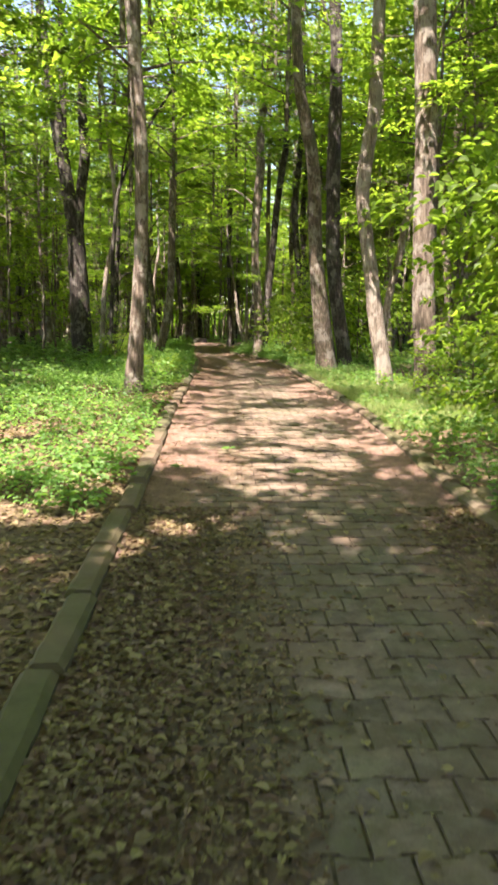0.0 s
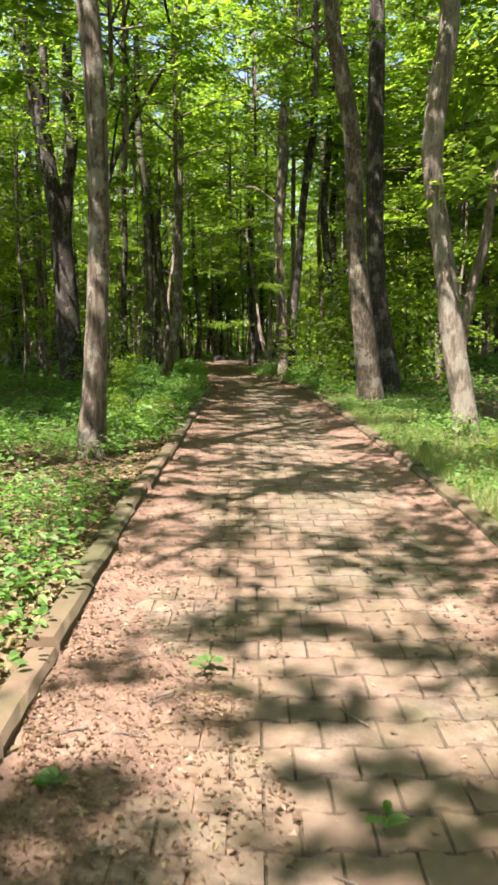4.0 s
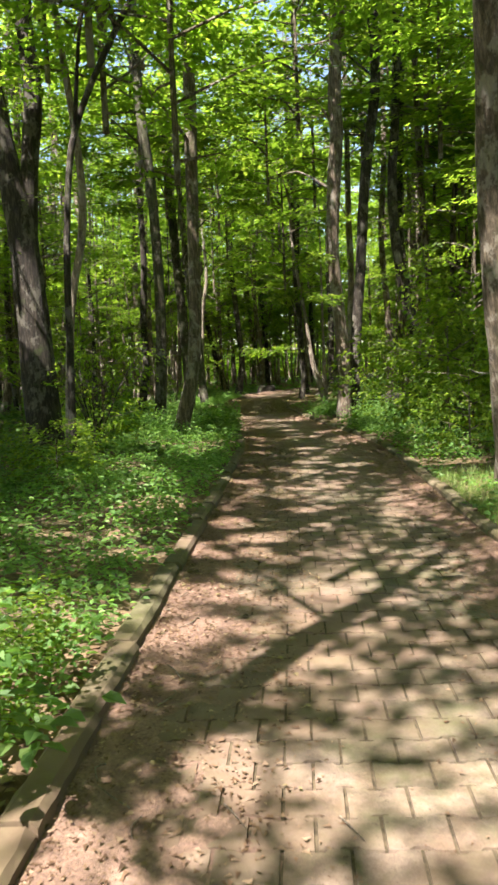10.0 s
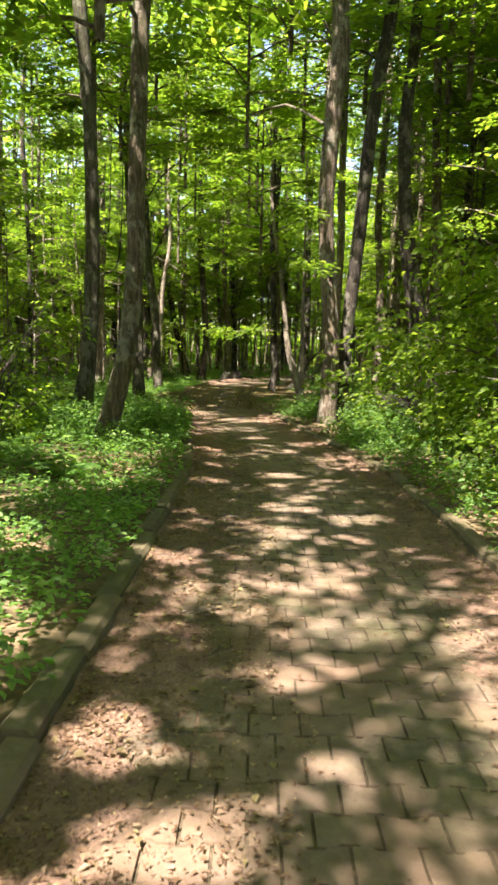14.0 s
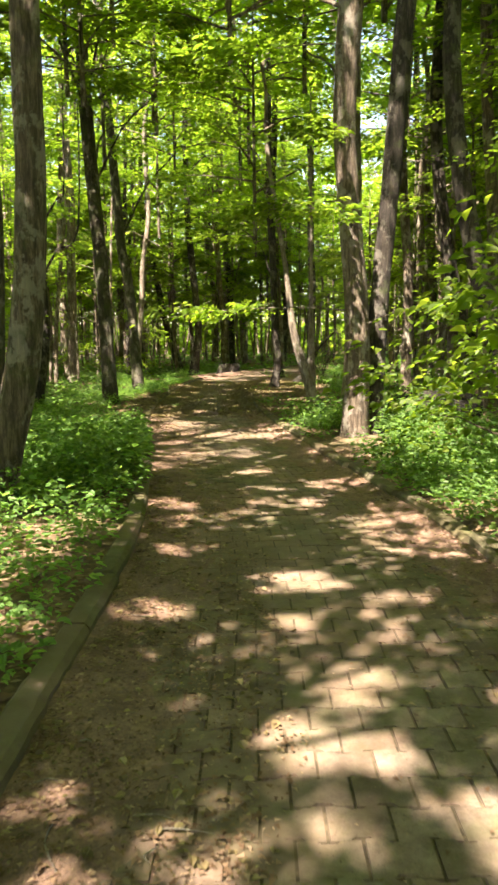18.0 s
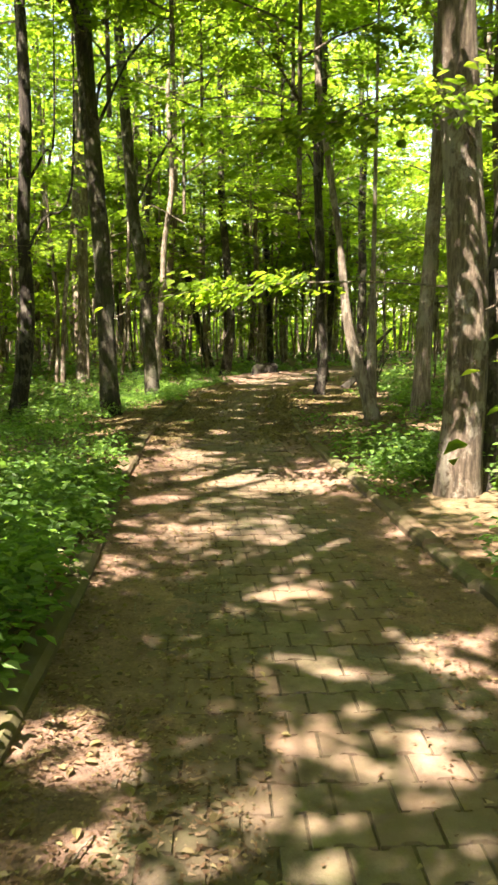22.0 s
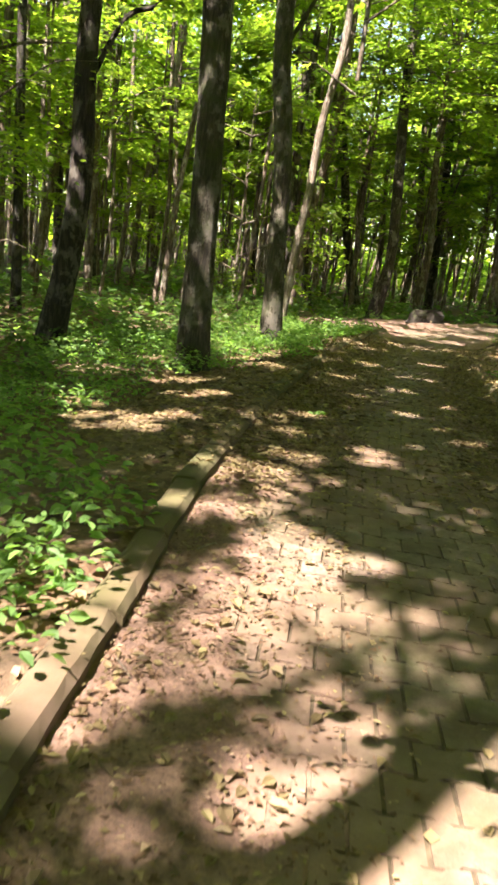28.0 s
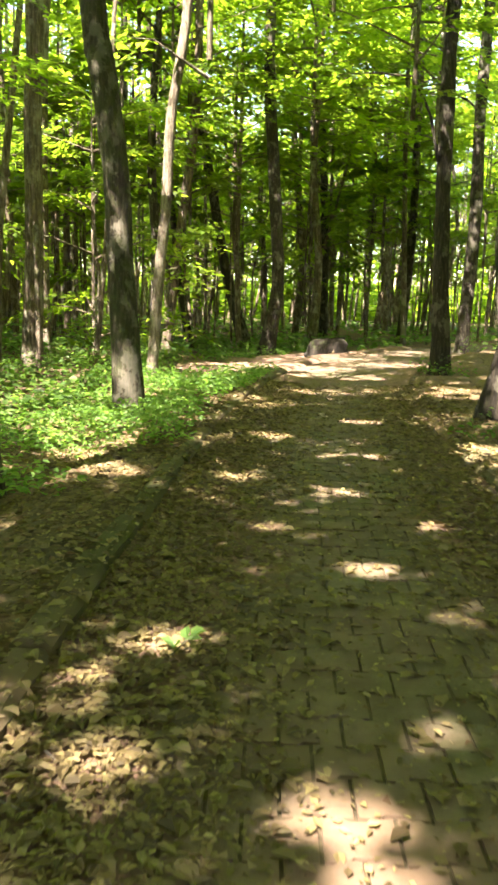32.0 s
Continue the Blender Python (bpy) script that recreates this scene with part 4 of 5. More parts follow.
def thin_leaves(ob, seed):
    """Take the leaves out of a crown that stand in the way of the sun's beams."""
    top = ob
    m = Matrix(ob.matrix_basis)
    while top.parent:
        top = top.parent
        m = Matrix(top.matrix_basis) @ m
    a, me = np.array(m), ob.data
    slope = np.array([SUN_DIR.x, SUN_DIR.y]) / SUN_DIR.z
    mid = a[:2, 3] - slope * a[2, 3]
    if not (-12 < mid[0] < 12 and -8 < mid[1] < 64):
        return
    v = np.empty(len(me.vertices) * 3)
    me.vertices.foreach_get("co", v)
    w = v.reshape(-1, 3) @ a[:3, :3].T + a[:3, 3]
    n, size = len(me.polygons), len(me.polygons[0].vertices)
    f = np.empty(n * size, int)
    me.polygons.foreach_get("vertices", f)
    f = f.reshape(n, size)
    c = w[f].mean(1)
    g = c[:, :2] - slope * (c[:, 2:3] - 0.22)
    cut = np.zeros(n, bool)
    rng = np.random.RandomState(seed)
    ragged = 0.8 + 0.5 * rng.rand(n)
    lo, hi = g.min(0), g.max(0)
    for k, (x, y, rx, ry) in enumerate(GAPS):
        if not (lo[0] - 2 * rx < x < hi[0] + 2 * rx and lo[1] - 2 * ry < y < hi[1] + 2 * ry):
            continue
        dx, dy = (g[:, 0] - x) / rx, (g[:, 1] - y) / ry
        th = np.arctan2(dy, dx)
        broken = wave(g[:, 0], g[:, 1], 9.0, k) > -0.55 if rx < 1.0 else True
        inside = broken & (dx * dx + dy * dy < ragged * (1.1 + 0.3 * np.sin(3 * th + k) + 0.2 * np.sin(5 * th + 2 * k)))
        cut |= inside & (c[:, 2] > (6.5 if rx > 1.0 else 1.2))
    if cut.sum() < 3:
        return
    keep = f[~cut]
    used = np.unique(keep)
    order = np.zeros(len(w), int)
    order[used] = np.arange(len(used))
    ob.data = mesh_from(me.name, v.reshape(-1, 3)[used], order[keep], me.materials[0])


for k, ob in enumerate(list(bpy.data.objects)):
    if ob.type == "MESH" and ob.parent and ob.data.materials and ob.data.materials[0] == LEAF:
        thin_leaves(ob, k)

# ---- herbs ----
rng = np.random.RandomState(21)


def herb_cover(name, n, region, leaf, high, mat, label, per=9, fine=False):
    """Low plants: small clumps of upward leaves."""
    cx, cy = region(n)
    k = len(cx)
    hgt = high * (0.35 + 0.7 * rng.rand(k)) * (0.6 + 0.9 * smooth(-0.9, 1.2, wave(cx, cy, 0.95, 2.4)))
    cz = ground_level(cx, cy)
    a = rng.rand(k, per) * 2 * np.pi
    rr = 0.16 * np.sqrt(rng.rand(k, per)) * (0.6 + high)
    z = cz[:, None] + hgt[:, None] * (0.25 + 0.75 * rng.rand(k, per))
    o = np.stack([cx[:, None] + rr * np.cos(a), cy[:, None] + rr * np.sin(a), z], -1).reshape(-1, 3)
    d = np.stack([np.cos(a), np.sin(a), 0.5 * rng.randn(k, per) * 0.5], -1).reshape(-1, 3)
    u = np.array([0, 0, 1.0]) + 0.35 * rng.randn(len(o), 3)
    ln = leaf * (0.6 + 0.8 * rng.rand(len(o)))
    ob = new(name, mesh_from(name, *leaf_quads(o, d, u, ln, ln * 0.62, fine), mat))
    return tagged(ob, label, "plants", kind="stuff")


def patchy(x, y, f, ph, level):
    return wave(x, y, f, ph) > level


def left_region(n, near=0.12, far=9.0, power=1.6):
    y = rng.uniform(-1, 62, n)
    d = near + far * rng.rand(n) ** power
    x = left_edge(y) - 0.16 - d
    thin = np.where(y < 13.4, np.where(y < 10.5, np.where(y < 6.0, 0.75, 0.15), np.where(d < 1.4, 0.75, 0.2)), np.where((y > 33.5) & (y < 40), np.clip(1.5 - d * 0.85, 0, 0.95), 0.05))
    keep = (wave(x, y, 1.6, 1.0) * 0.35 + 0.5 > thin * (d < 3.0)) | (d > 3.2)
    keep &= ~((y > 47.5) & (d < 2.6 + 0.5 * wave(x, y, 1.5, 0.3)))
    return x[keep], y[keep]


def right_region(n, near=0.2, far=9.0, power=1.6):
    y = rng.uniform(-1, 62, n)
    d = near + far * rng.rand(n) ** power
    x = left_edge(y) + wide(y) + d
    thin = np.where(y > 33.5, np.clip(1.5 - d * 0.5, 0, 0.9), np.where((y > 9) & (y < 21), 0.6, 0.15))
    keep = (wave(x, y, 1.4, 3.0) * 0.35 + 0.5 > thin * (d < 3)) & ~((np.abs(x - 2.0) < 0.42) & (y > 28.8) & (y < 31.0))
    return x[keep], y[keep]


herb_cover("herbs", 9500, lambda n: left_region(n, 0.06, 2.6, 1.2), 0.052, 0.28, LEAF_HERB, "low green woodland herbs covering the ground beside the kerb", 10, True)
def tall_region(n):
    y = rng.uniform(26.6, 31.0, n)
    x = left_edge(y) - 0.14 - 2.3 * rng.rand(n) ** 1.1 * np.clip((31.8 - y) / 3, 0.2, 1)
    keep = wave(x, y, 2.1, 0.6) > -0.75
    return x[keep], y[keep]


herb_cover("herbs", 1500, tall_region, 0.062, 0.5, LEAF_HERB, "knee-high leafy herbs crowding the kerb", 14, True)
herb_cover("herbs", 6500, lambda n: left_region(n, 2.2, 8, 1.3), 0.11, 0.34, LEAF_HERB, "low green woodland herbs covering the ground", 8)
def deep_region(n):
    x, y = rng.uniform(-22, 22, n), rng.uniform(20, 85, n)
    d = np.maximum(left_edge(y) - x, x - left_edge(y) - wide(y))
    keep = d > np.where(y > 56, 0.3, 5)
    return x[keep], y[keep]


herb_cover("herbs", 3600, deep_region, 0.24, 0.5, LEAF_HERB, "green herbs on the floor of the wood", 7)
herb_cover("herbs", 5500, lambda n: right_region(n, 0.15, 2.6, 1.2), 0.056, 0.32, LEAF_HERB, "low green woodland herbs along the verge", 10, True)
herb_cover("herbs", 4500, lambda n: right_region(n, 2.2, 8, 1.3), 0.11, 0.36, LEAF_HERB, "green woodland herbs behind the verge", 8)


BASES = [(-2.91, 38.8), (-2.76, 42.6), (-4.71, 38.8), (-2.36, 28.5), (-1.62, 26.4), (-3.36, 46.5), (2.36, 31.4), (3.03, 19.4), (3.27, 14.0), (2.81, 37.5), (-5.98, 48.0), (-1.95, 54.0), (-3.95, 25.0), (-1.3, 12.7)]


def base_region(n):
    p = np.array(BASES)[rng.randint(len(BASES), size=n)]
    a, r = rng.rand(n) * 2 * np.pi, 0.16 + 0.5 * rng.rand(n)
    return p[:, 0] + r * np.cos(a), p[:, 1] + r * np.sin(a)


def log_region(n):
    y = rng.uniform(26.5, 33.5, n)
    x = left_edge(y) + wide(y) + 0.25 + 1.8 * rng.rand(n) ** 0.9
    keep = (wave(x, y, 1.7, 2.2) > -0.6) & ~((np.abs(x - 2.0) < 0.42) & (y > 28.8) & (y < 31.0))
    return x[keep], y[keep]


herb_cover("herbs", 1700, log_region, 0.06, 0.4, LEAF_HERB, "bright leafy herbs round a rotten log", 11, True)
herb_cover("herbs", 800, base_region, 0.055, 0.26, LEAF_HERB, "herbs crowding the feet of the trees", 10, True)


def grass_region(n):
    y = 8.5 + 12 * rng.rand(n) ** 1.2
    x = left_edge(y) + wide(y) + 0.12 + 1.9 * rng.rand(n) ** 1.2
    return x, y


gx2, gy2 = grass_region(26000)
gz2 = ground_level(gx2, gy2)
o = np.stack([gx2, gy2, gz2], -1)
d = np.stack([0.35 * rng.randn(len(o)), 0.35 * rng.randn(len(o)), np.ones(len(o))], -1)
ln = 0.05 + 0.13 * rng.rand(len(o))
tagged(new("grass", mesh_from("grass", *leaf_quads(o, d, rng.randn(len(o), 3), ln, 0.009 + 0 * ln, None), LEAF_GRASS)), "bright green tufted grass on the verge", "grass", kind="stuff")

# ---- dirt along the edges of the paving ----
def dirt_strip(name, y0, y1, side, reach, label):
    ys = np.arange(y0, y1, 0.06)
    us = np.linspace(0, 1, 18)
    Y, U = np.meshgrid(ys, us, indexing="ij")
    w = reach * 1.5
    e = left_edge(Y) if side < 0 else left_edge(Y) + wide(Y)
    X = e - side * (w * U - 0.02)
    edge = 0.5 + 0.15 * wave(X, Y, 1.1, 1.0 + side) + 0.1 * wave(X, Y, 3.9, 2.0 + side) + 0.07 * wave(X, Y, 11, 0.7) + 0.05 * wave(X, Y, 27, 1.9)
    Z = path_level(Y) + 0.032 * np.clip(1 - U / edge, -0.5, 1) + 0.005 * wave(X, Y, 19, 0.3) + 0.004 * wave(X, Y, 37, 1.3)
    i = np.arange(Y.size).reshape(Y.shape)
    f = np.stack([i[:-1, :-1], i[:-1, 1:], i[1:, 1:], i[1:, :-1]], -1).reshape(-1, 4)
    ob = new(name, mesh_from(name, np.stack([X, Y, Z], -1).reshape(-1, 3), f, DIRT, True))
    tagged(ob, label, "dirt", kind="structure")


dirt_strip("dirt_left", -2, 52, -1, 0.62, "strip of reddish soil over the paving edge")
CY, CX = np.meshgrid(np.arange(46.8, 58.0, 0.12), np.linspace(-4.2, 0, 40), indexing="ij")
CX = CX + left_edge(CY) + 0.1
bare = smooth(47.6, 48.6, CY + 0.25 * wave(CX, CY, 1.7, 0.2)) * smooth(3.6, 2.7, left_edge(CY) - CX + 0.4 * wave(CX, CY, 1.3, 1.1)) * smooth(57.6, 56.5, CY)
i = np.arange(CX.size).reshape(CX.shape)
clearing = new("dirt_clearing", mesh_from("dirt_clearing", np.stack([CX, CY, ground_level(CX, CY) - 0.03 + 0.06 * bare + 0.004 * wave(CX, CY, 21, 0.4)], -1).reshape(-1, 3), np.stack([i[:-1, :-1], i[:-1, 1:], i[1:, 1:], i[1:, :-1]], -1).reshape(-1, 4), DIRT, True))
tagged(clearing, "bare reddish soil round a stump at the bend", "dirt", kind="structure")
dirt_strip("dirt_right", -2, 52, 1, 0.55, "strip of soil and crumbled leaves over the paving edge")


# ---- litter ----
def litter(name, n, where, size, mat, label, fine=False, lift=0.005):
    x, y, z = where(n)
    k = len(x)
    o = np.stack([x, y, z + lift + 0.009 * rng.rand(k)], -1)
    a = rng.rand(k) * 2 * np.pi
    d = np.stack([np.cos(a), np.sin(a), 0.1 * rng.randn(k)], -1)
    u = np.array([0, 0, 1.0]) + 0.2 * rng.randn(k, 3)
    ln = size * (0.4 + 1.2 * rng.rand(k) ** 2)
    ob = new(name, mesh_from(name, *leaf_quads(o, d, u, ln, ln * (0.45 + 0.35 * rng.rand(k)), fine), mat))
    tagged(ob, label, "leaves", kind="stuff")


def on_path(n):
    y = rng.uniform(-1, 52, n)
    u = np.where(rng.rand(n) < 0.62, 0.8 * rng.rand(n) ** 1.25, wide(y) - 0.9 * rng.rand(n) ** 1.4)
    u = np.where(rng.rand(n) < 0.12, wide(y) * rng.rand(n), u)
    x = left_edge(y) + u
    return x, y, path_level(y) + 0.03 * (1 - np.clip(np.minimum(u, wide(y) - u) / 0.6, 0, 1))


def off_path(n):
    y = rng.uniform(-1, 55, n)
    d = 0.15 + 4.5 * rng.rand(n) ** 1.5
    left = rng.rand(n) < 0.6
    x = np.where(left, left_edge(y) - d, left_edge(y) + wide(y) + d)
    return x, y, ground_level(x, y)


def margin(n, along=(0, 7, 8.5, 14, 17, 24, 27, 29, 34), share=(1, 1, 0.2, 0.3, 0.9, 1, 0.9, 0.35, 0.3)):
    """Left and right margins of the paving, where the crumbled leaves lie thick."""
    y = rng.uniform(-1, 34, n)
    left = rng.rand(n) < 0.72
    much = np.interp(y, along, share)
    u = np.where(left, 0.95 * rng.rand(n) ** 1.7, wide(y) - 0.6 * rng.rand(n) ** 1.9)
    u = u + 0.12 * wave(u, y, 3.1, 0.5) * (u < 1)
    keep = (rng.rand(n) < much) & (u > 0.01) & (u < wide(y) - 0.01)
    x = left_edge(y) + u
    return x[keep], y[keep], (path_level(y) + 0.03 * (1 - np.clip(np.minimum(u, wide(y) - u) / 0.6, 0, 1)))[keep]


def start_verge(n):
    y = 1.0 + 12.5 * rng.rand(n)
    x = left_edge(y) - 0.17 - 2.6 * rng.rand(n) ** 1.3
    return x, y, ground_level(x, y)


litter("fallen_leaves", 110000, margin, 0.02, LITTER, "crumbled brown dead leaves heaped along the paving edge", None)
litter("fallen_leaves", 17000, lambda n: margin(n, (0, 4.6, 5.6, 15, 19, 22, 27, 29, 34), (0.8, 0.7, 0.06, 0.1, 0.4, 1, 0.9, 0.3, 0.3)), 0.034, LITTER_OLIVE, "curled olive-brown dead leaves along the paving edge", True)
litter("fallen_leaves", 22000, start_verge, 0.045, LITTER_OLIVE, "straw-coloured dead leaves covering the verge", True)


def start_edge(n):
    y = 0.8 + 4.6 * rng.rand(n)
    w = float(wide(0))
    u = np.where(rng.rand(n) < 0.72, np.abs(0.38 * rng.randn(n)), w - np.abs(0.25 * rng.randn(n)))
    u = np.where(rng.rand(n) < 0.06, w * rng.rand(n), u)
    keep = (u > 0.01) & (u < w - 0.01)
    x = left_edge(y) + u
    return x[keep], y[keep], (path_level(y) + 0.035 * (1 - np.clip(np.minimum(u, w - u) / 0.6, 0, 1)))[keep]


litter("fallen_leaves", 9000, start_edge, 0.042, LITTER_OLIVE, "curled whole dead leaves drifted against the kerb", True, 0.008)
litter("fallen_leaves", 5000, start_edge, 0.036, LITTER, "brown whole dead leaves drifted over the paving edge", True, 0.008)
litter("fallen_leaves", 50000, on_path, 0.021, LITTER, "crumbled brown fallen leaves scattered over the paving", None)
litter("fallen_leaves", 26000, off_path, 0.07, LITTER, "dry brown fallen leaves on the woodland floor")

def late_edge(n):
    y = 31.0 + 15 * rng.rand(n) ** 1.35
    left = rng.rand(n) < 0.62
    over = rng.rand(n) < 0.5
    u = np.where(left, np.where(over, np.abs(0.42 * rng.randn(n)), -1.9 * rng.rand(n) ** 1.1), wide(y) + np.where(over, -np.abs(0.36 * rng.randn(n)), 1.8 * rng.rand(n)))
    u = np.where(rng.rand(n) < 0.05, wide(y) * rng.rand(n), u)
    x = left_edge(y) + u
    inside = (u > 0) & (u < wide(y))
    z = np.where(inside, path_level(y) + 0.035 * (1 - np.clip(np.minimum(u, wide(y) - u) / 0.6, 0, 1)), ground_level(x, y))
    z = np.where((u < 0.0) & (u > -0.16) | (u > wide(y)) & (u < wide(y) + 0.16), path_level(y) + 0.095, z)
    keep = ~((u < 0) & (u > -0.17) & (rng.rand(n) < 0.5)) & (rng.rand(n) < smooth(33.8, 35.6, y) + 0.03)
    return x[keep], y[keep], z[keep]


litter("fallen_leaves", 70000, late_edge, 0.028, LITTER_OLIVE, "olive and tan leaf fragments heaped along the path")
litter("fallen_leaves", 58000, late_edge, 0.046, LITTER_OLIVE, "whole olive and tan fallen leaves heaped along the path", True)

# ---- kerbs ----
def kerb_stone(length, broad, high, seed, mat):
    r = np.random.RandomState(seed)
    c, l2, w2 = 0.026, length / 2 - 0.006, broad / 2
    prof = [(-w2, -0.14), (-w2, high - c), (-w2 + c, high), (w2 - c, high), (w2, high - c), (w2, -0.14)]
    st = np.linspace(-l2, l2, 9)
    v = np.array([(px + 0.0025 * r.randn(), s, pz + (0.0025 * r.randn() if pz > 0 else 0)) for s in st for px, pz in prof])
    f = [(i * 6 + j, i * 6 + j + 1, i * 6 + j + 7, i * 6 + j + 6) for i in range(8) for j in range(5)]
    f += [(0, 3, 2, 1), (0, 5, 4, 3), (48, 49, 50, 51), (48, 51, 52, 53)]
    return mesh_from("kerb_stone", v, np.array(f)[:, ::-1], mat)


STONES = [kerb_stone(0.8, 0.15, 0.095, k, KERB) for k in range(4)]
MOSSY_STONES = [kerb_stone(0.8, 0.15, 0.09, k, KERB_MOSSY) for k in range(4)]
for name, side, y0, y1 in (("kerb_left", -1, -2, 47.6), ("kerb_right", 1, -2, 39.6)):
    kb = new(name)
    tagged(kb, "row of mossy concrete kerb stones along the paved path", "kerb", kind="structure")
    for k in range(int((y1 - y0) / 0.8)):
        y = y0 + 0.8 * k + 0.4
        x = float(left_edge(y)) - 0.08 if side < 0 else float(left_edge(y)) + float(wide(y)) + 0.08
        turn = math.degrees(math.atan2(-(float(left_edge(y + 0.3)) - float(left_edge(y - 0.3))), 0.6))
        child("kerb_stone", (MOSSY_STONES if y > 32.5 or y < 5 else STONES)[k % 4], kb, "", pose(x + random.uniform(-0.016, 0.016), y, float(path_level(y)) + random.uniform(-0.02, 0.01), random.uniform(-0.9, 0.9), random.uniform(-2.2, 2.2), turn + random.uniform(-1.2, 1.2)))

# ---- the paving ----
ys = np.arange(-2.5, 70, 0.2)
X = np.stack([left_edge(ys) - 0.01, left_edge(ys) + wide(ys) + 0.01], 1)
bed_v = np.stack([X, np.stack([ys, ys], 1), np.stack([path_level(ys) - 0.009] * 2, 1)], -1).reshape(-1, 3)
i = np.arange(len(ys) - 1)[:, None] * 2
paving = new("paving", mesh_from("paving_bed", bed_v, i + np.array([[0, 1, 3, 2]]), JOINT))
tagged(paving, "path of interlocking concrete pavers with dark joints", "path", kind="structure")
PW, PD = 0.216, 0.175


def paver_outline(gap, bone):
    w, d = PW / 2 - gap, PD / 2 - gap
    half = [(-w, d + bone), (-0.42 * w, d + bone), (-0.24 * w, d - bone), (0.24 * w, d - bone), (0.42 * w, d + bone), (w, d + bone)]
    return half + [(-a, -b) for a, b in half]


top, low = paver_outline(0.0065, 0.009), paver_outline(0.003, 0.009)
pv = np.array([(a, b, 0.0) for a, b in top] + [(a, b, -0.03) for a, b in low])
pf = np.array([(j, j + 12, (j + 1) % 12 + 12, (j + 1) % 12) for j in range(12)] + [(0, 11, 10, 1), (10, 9, 2, 1), (9, 8, 3, 2), (8, 7, 4, 3), (7, 6, 5, 4)])


def stone_scale(y):
    """The later stretch of the path is laid with smaller stones."""
    return float(np.interp(y, (15, 29), (1.0, 0.87)))


rows_of = []
course = 0
y = -2.3
while y < 56:
    e, k1 = float(left_edge(y)), stone_scale(y)
    turn = -math.atan((float(left_edge(y + 0.3)) - float(left_edge(y - 0.3))) / 0.6)
    off, w = PW * k1 / 2 if course % 2 else 0.0, float(wide(y))
    for k in range(14):
        u = 0.02 + off + PW * k1 * k
        if u < w - 0.02:
            rows_of.append((e + u, y + (u - w / 2) * math.tan(turn), turn, k1))
    course += 1
    y += PD * k1 / math.cos(turn)
single = mesh_from("paver", pv, pf, PAVER)
rest, faces, o = [], [], 0
for x, y, turn, k1 in rows_of:
    dz, t1, t2 = random.uniform(-0.004, 0.004), random.uniform(-0.9, 0.9), random.uniform(-0.9, 0.9)
    m = pose(x, y, float(path_level(y)) + dz, t1, t2, math.degrees(turn) + random.uniform(-0.6, 0.6))
    if 2.0 < y < 6.5:
        child("paver", single, paving, "", m)
    else:
        a = np.array(m)
        rest.append((pv * (k1, k1, 1)) @ a[:3, :3].T + a[:3, 3])
        faces.append(pf + o)
        o += len(pv)
tagged(child("pavers", mesh_from("pavers", np.concatenate(rest), np.concatenate(faces), PAVER), paving), kind="stuff")

# ---- stump ----
stump = new("tree_stump")
sx, sy = -0.42, 53.5
stump.location = (sx, sy, 0)
gz = up_at(sx, sy)
child("stump_body", mesh_from("stump_body", *tube([(0, 0, gz - 0.1), (0.02, 0, gz + 0.2), (0, 0.02, gz + 0.4)], [0.48, 0.42, 0.4], 18, 0.16, 0.35, 3, 4), BARK_ROTTEN, True), stump)
ang = np.linspace(0, 2 * np.pi, 18, endpoint=False)
rim = 0.39 + 0.03 * np.sin(3 * ang)
cv = np.concatenate([[(0, 0.02, gz + 0.37)], np.stack([rim * np.cos(ang), 0.02 + rim * np.sin(ang), gz + 0.4 + 0.03 * np.cos(2 * ang)], -1)])
child("cut_face", mesh_from("cut_face", cv, np.array([(0, 1 + j, 1 + (j + 1) % 18) for j in range(18)]), BARK_ROTTEN), stump, "sunken mossy top")
for k, (dx, dz, h) in enumerate(((-0.12, 0.02, 0.3), (0.14, 0.0, 0.24), (0.02, -0.02, 0.2))):
    child("bark_scar", mesh_from("bark_scar", *tube([(dx, -0.4, gz + 0.02), (dx + 0.02, -0.425, gz + 0.5 * h), (dx, -0.4, gz + h)], [0.05, 0.075, 0.03], 7, 0.2, 0, k, 3), CUTWOOD, True), stump, "pale split wood where bark has fallen")
tagged(stump, "broad rotten tree stump with mossy top at the bend", "stump")

# ---- far woods ----
rng = np.random.RandomState(77)
k = 95000
az, rd = np.where(rng.rand(k) < 0.6, 0.5 * np.pi + rng.uniform(-0.85, 0.85, k), rng.rand(k) * 2 * np.pi), rng.uniform(72, 120, k)
rd = np.where(rng.rand(k) < 0.25, rng.uniform(58, 75, k), rd)
fx, fy = rd * np.cos(az), 42 + rd * np.sin(az)
o = np.stack([fx, fy, np.where(rd < 72, 3.0 * rng.rand(k), 24 * rng.rand(k) ** 1.4) + 0.2], -1)
a2 = rng.rand(k) * 2 * np.pi
ln = 0.5 + 0.7 * rng.rand(k)
far_v, far_f = leaf_quads(o, np.stack([np.cos(a2), np.sin(a2), 0.3 * rng.randn(k)], -1), np.array([0, 0, 1.0]) + 0.6 * rng.randn(k, 3), ln, ln * 0.8, None)
woods = new("far_woods", mesh_from("far_woods", far_v, far_f, LEAF))
tagged(woods, "dense green foliage of the distant wood", "woods", kind="stuff")
parts = []
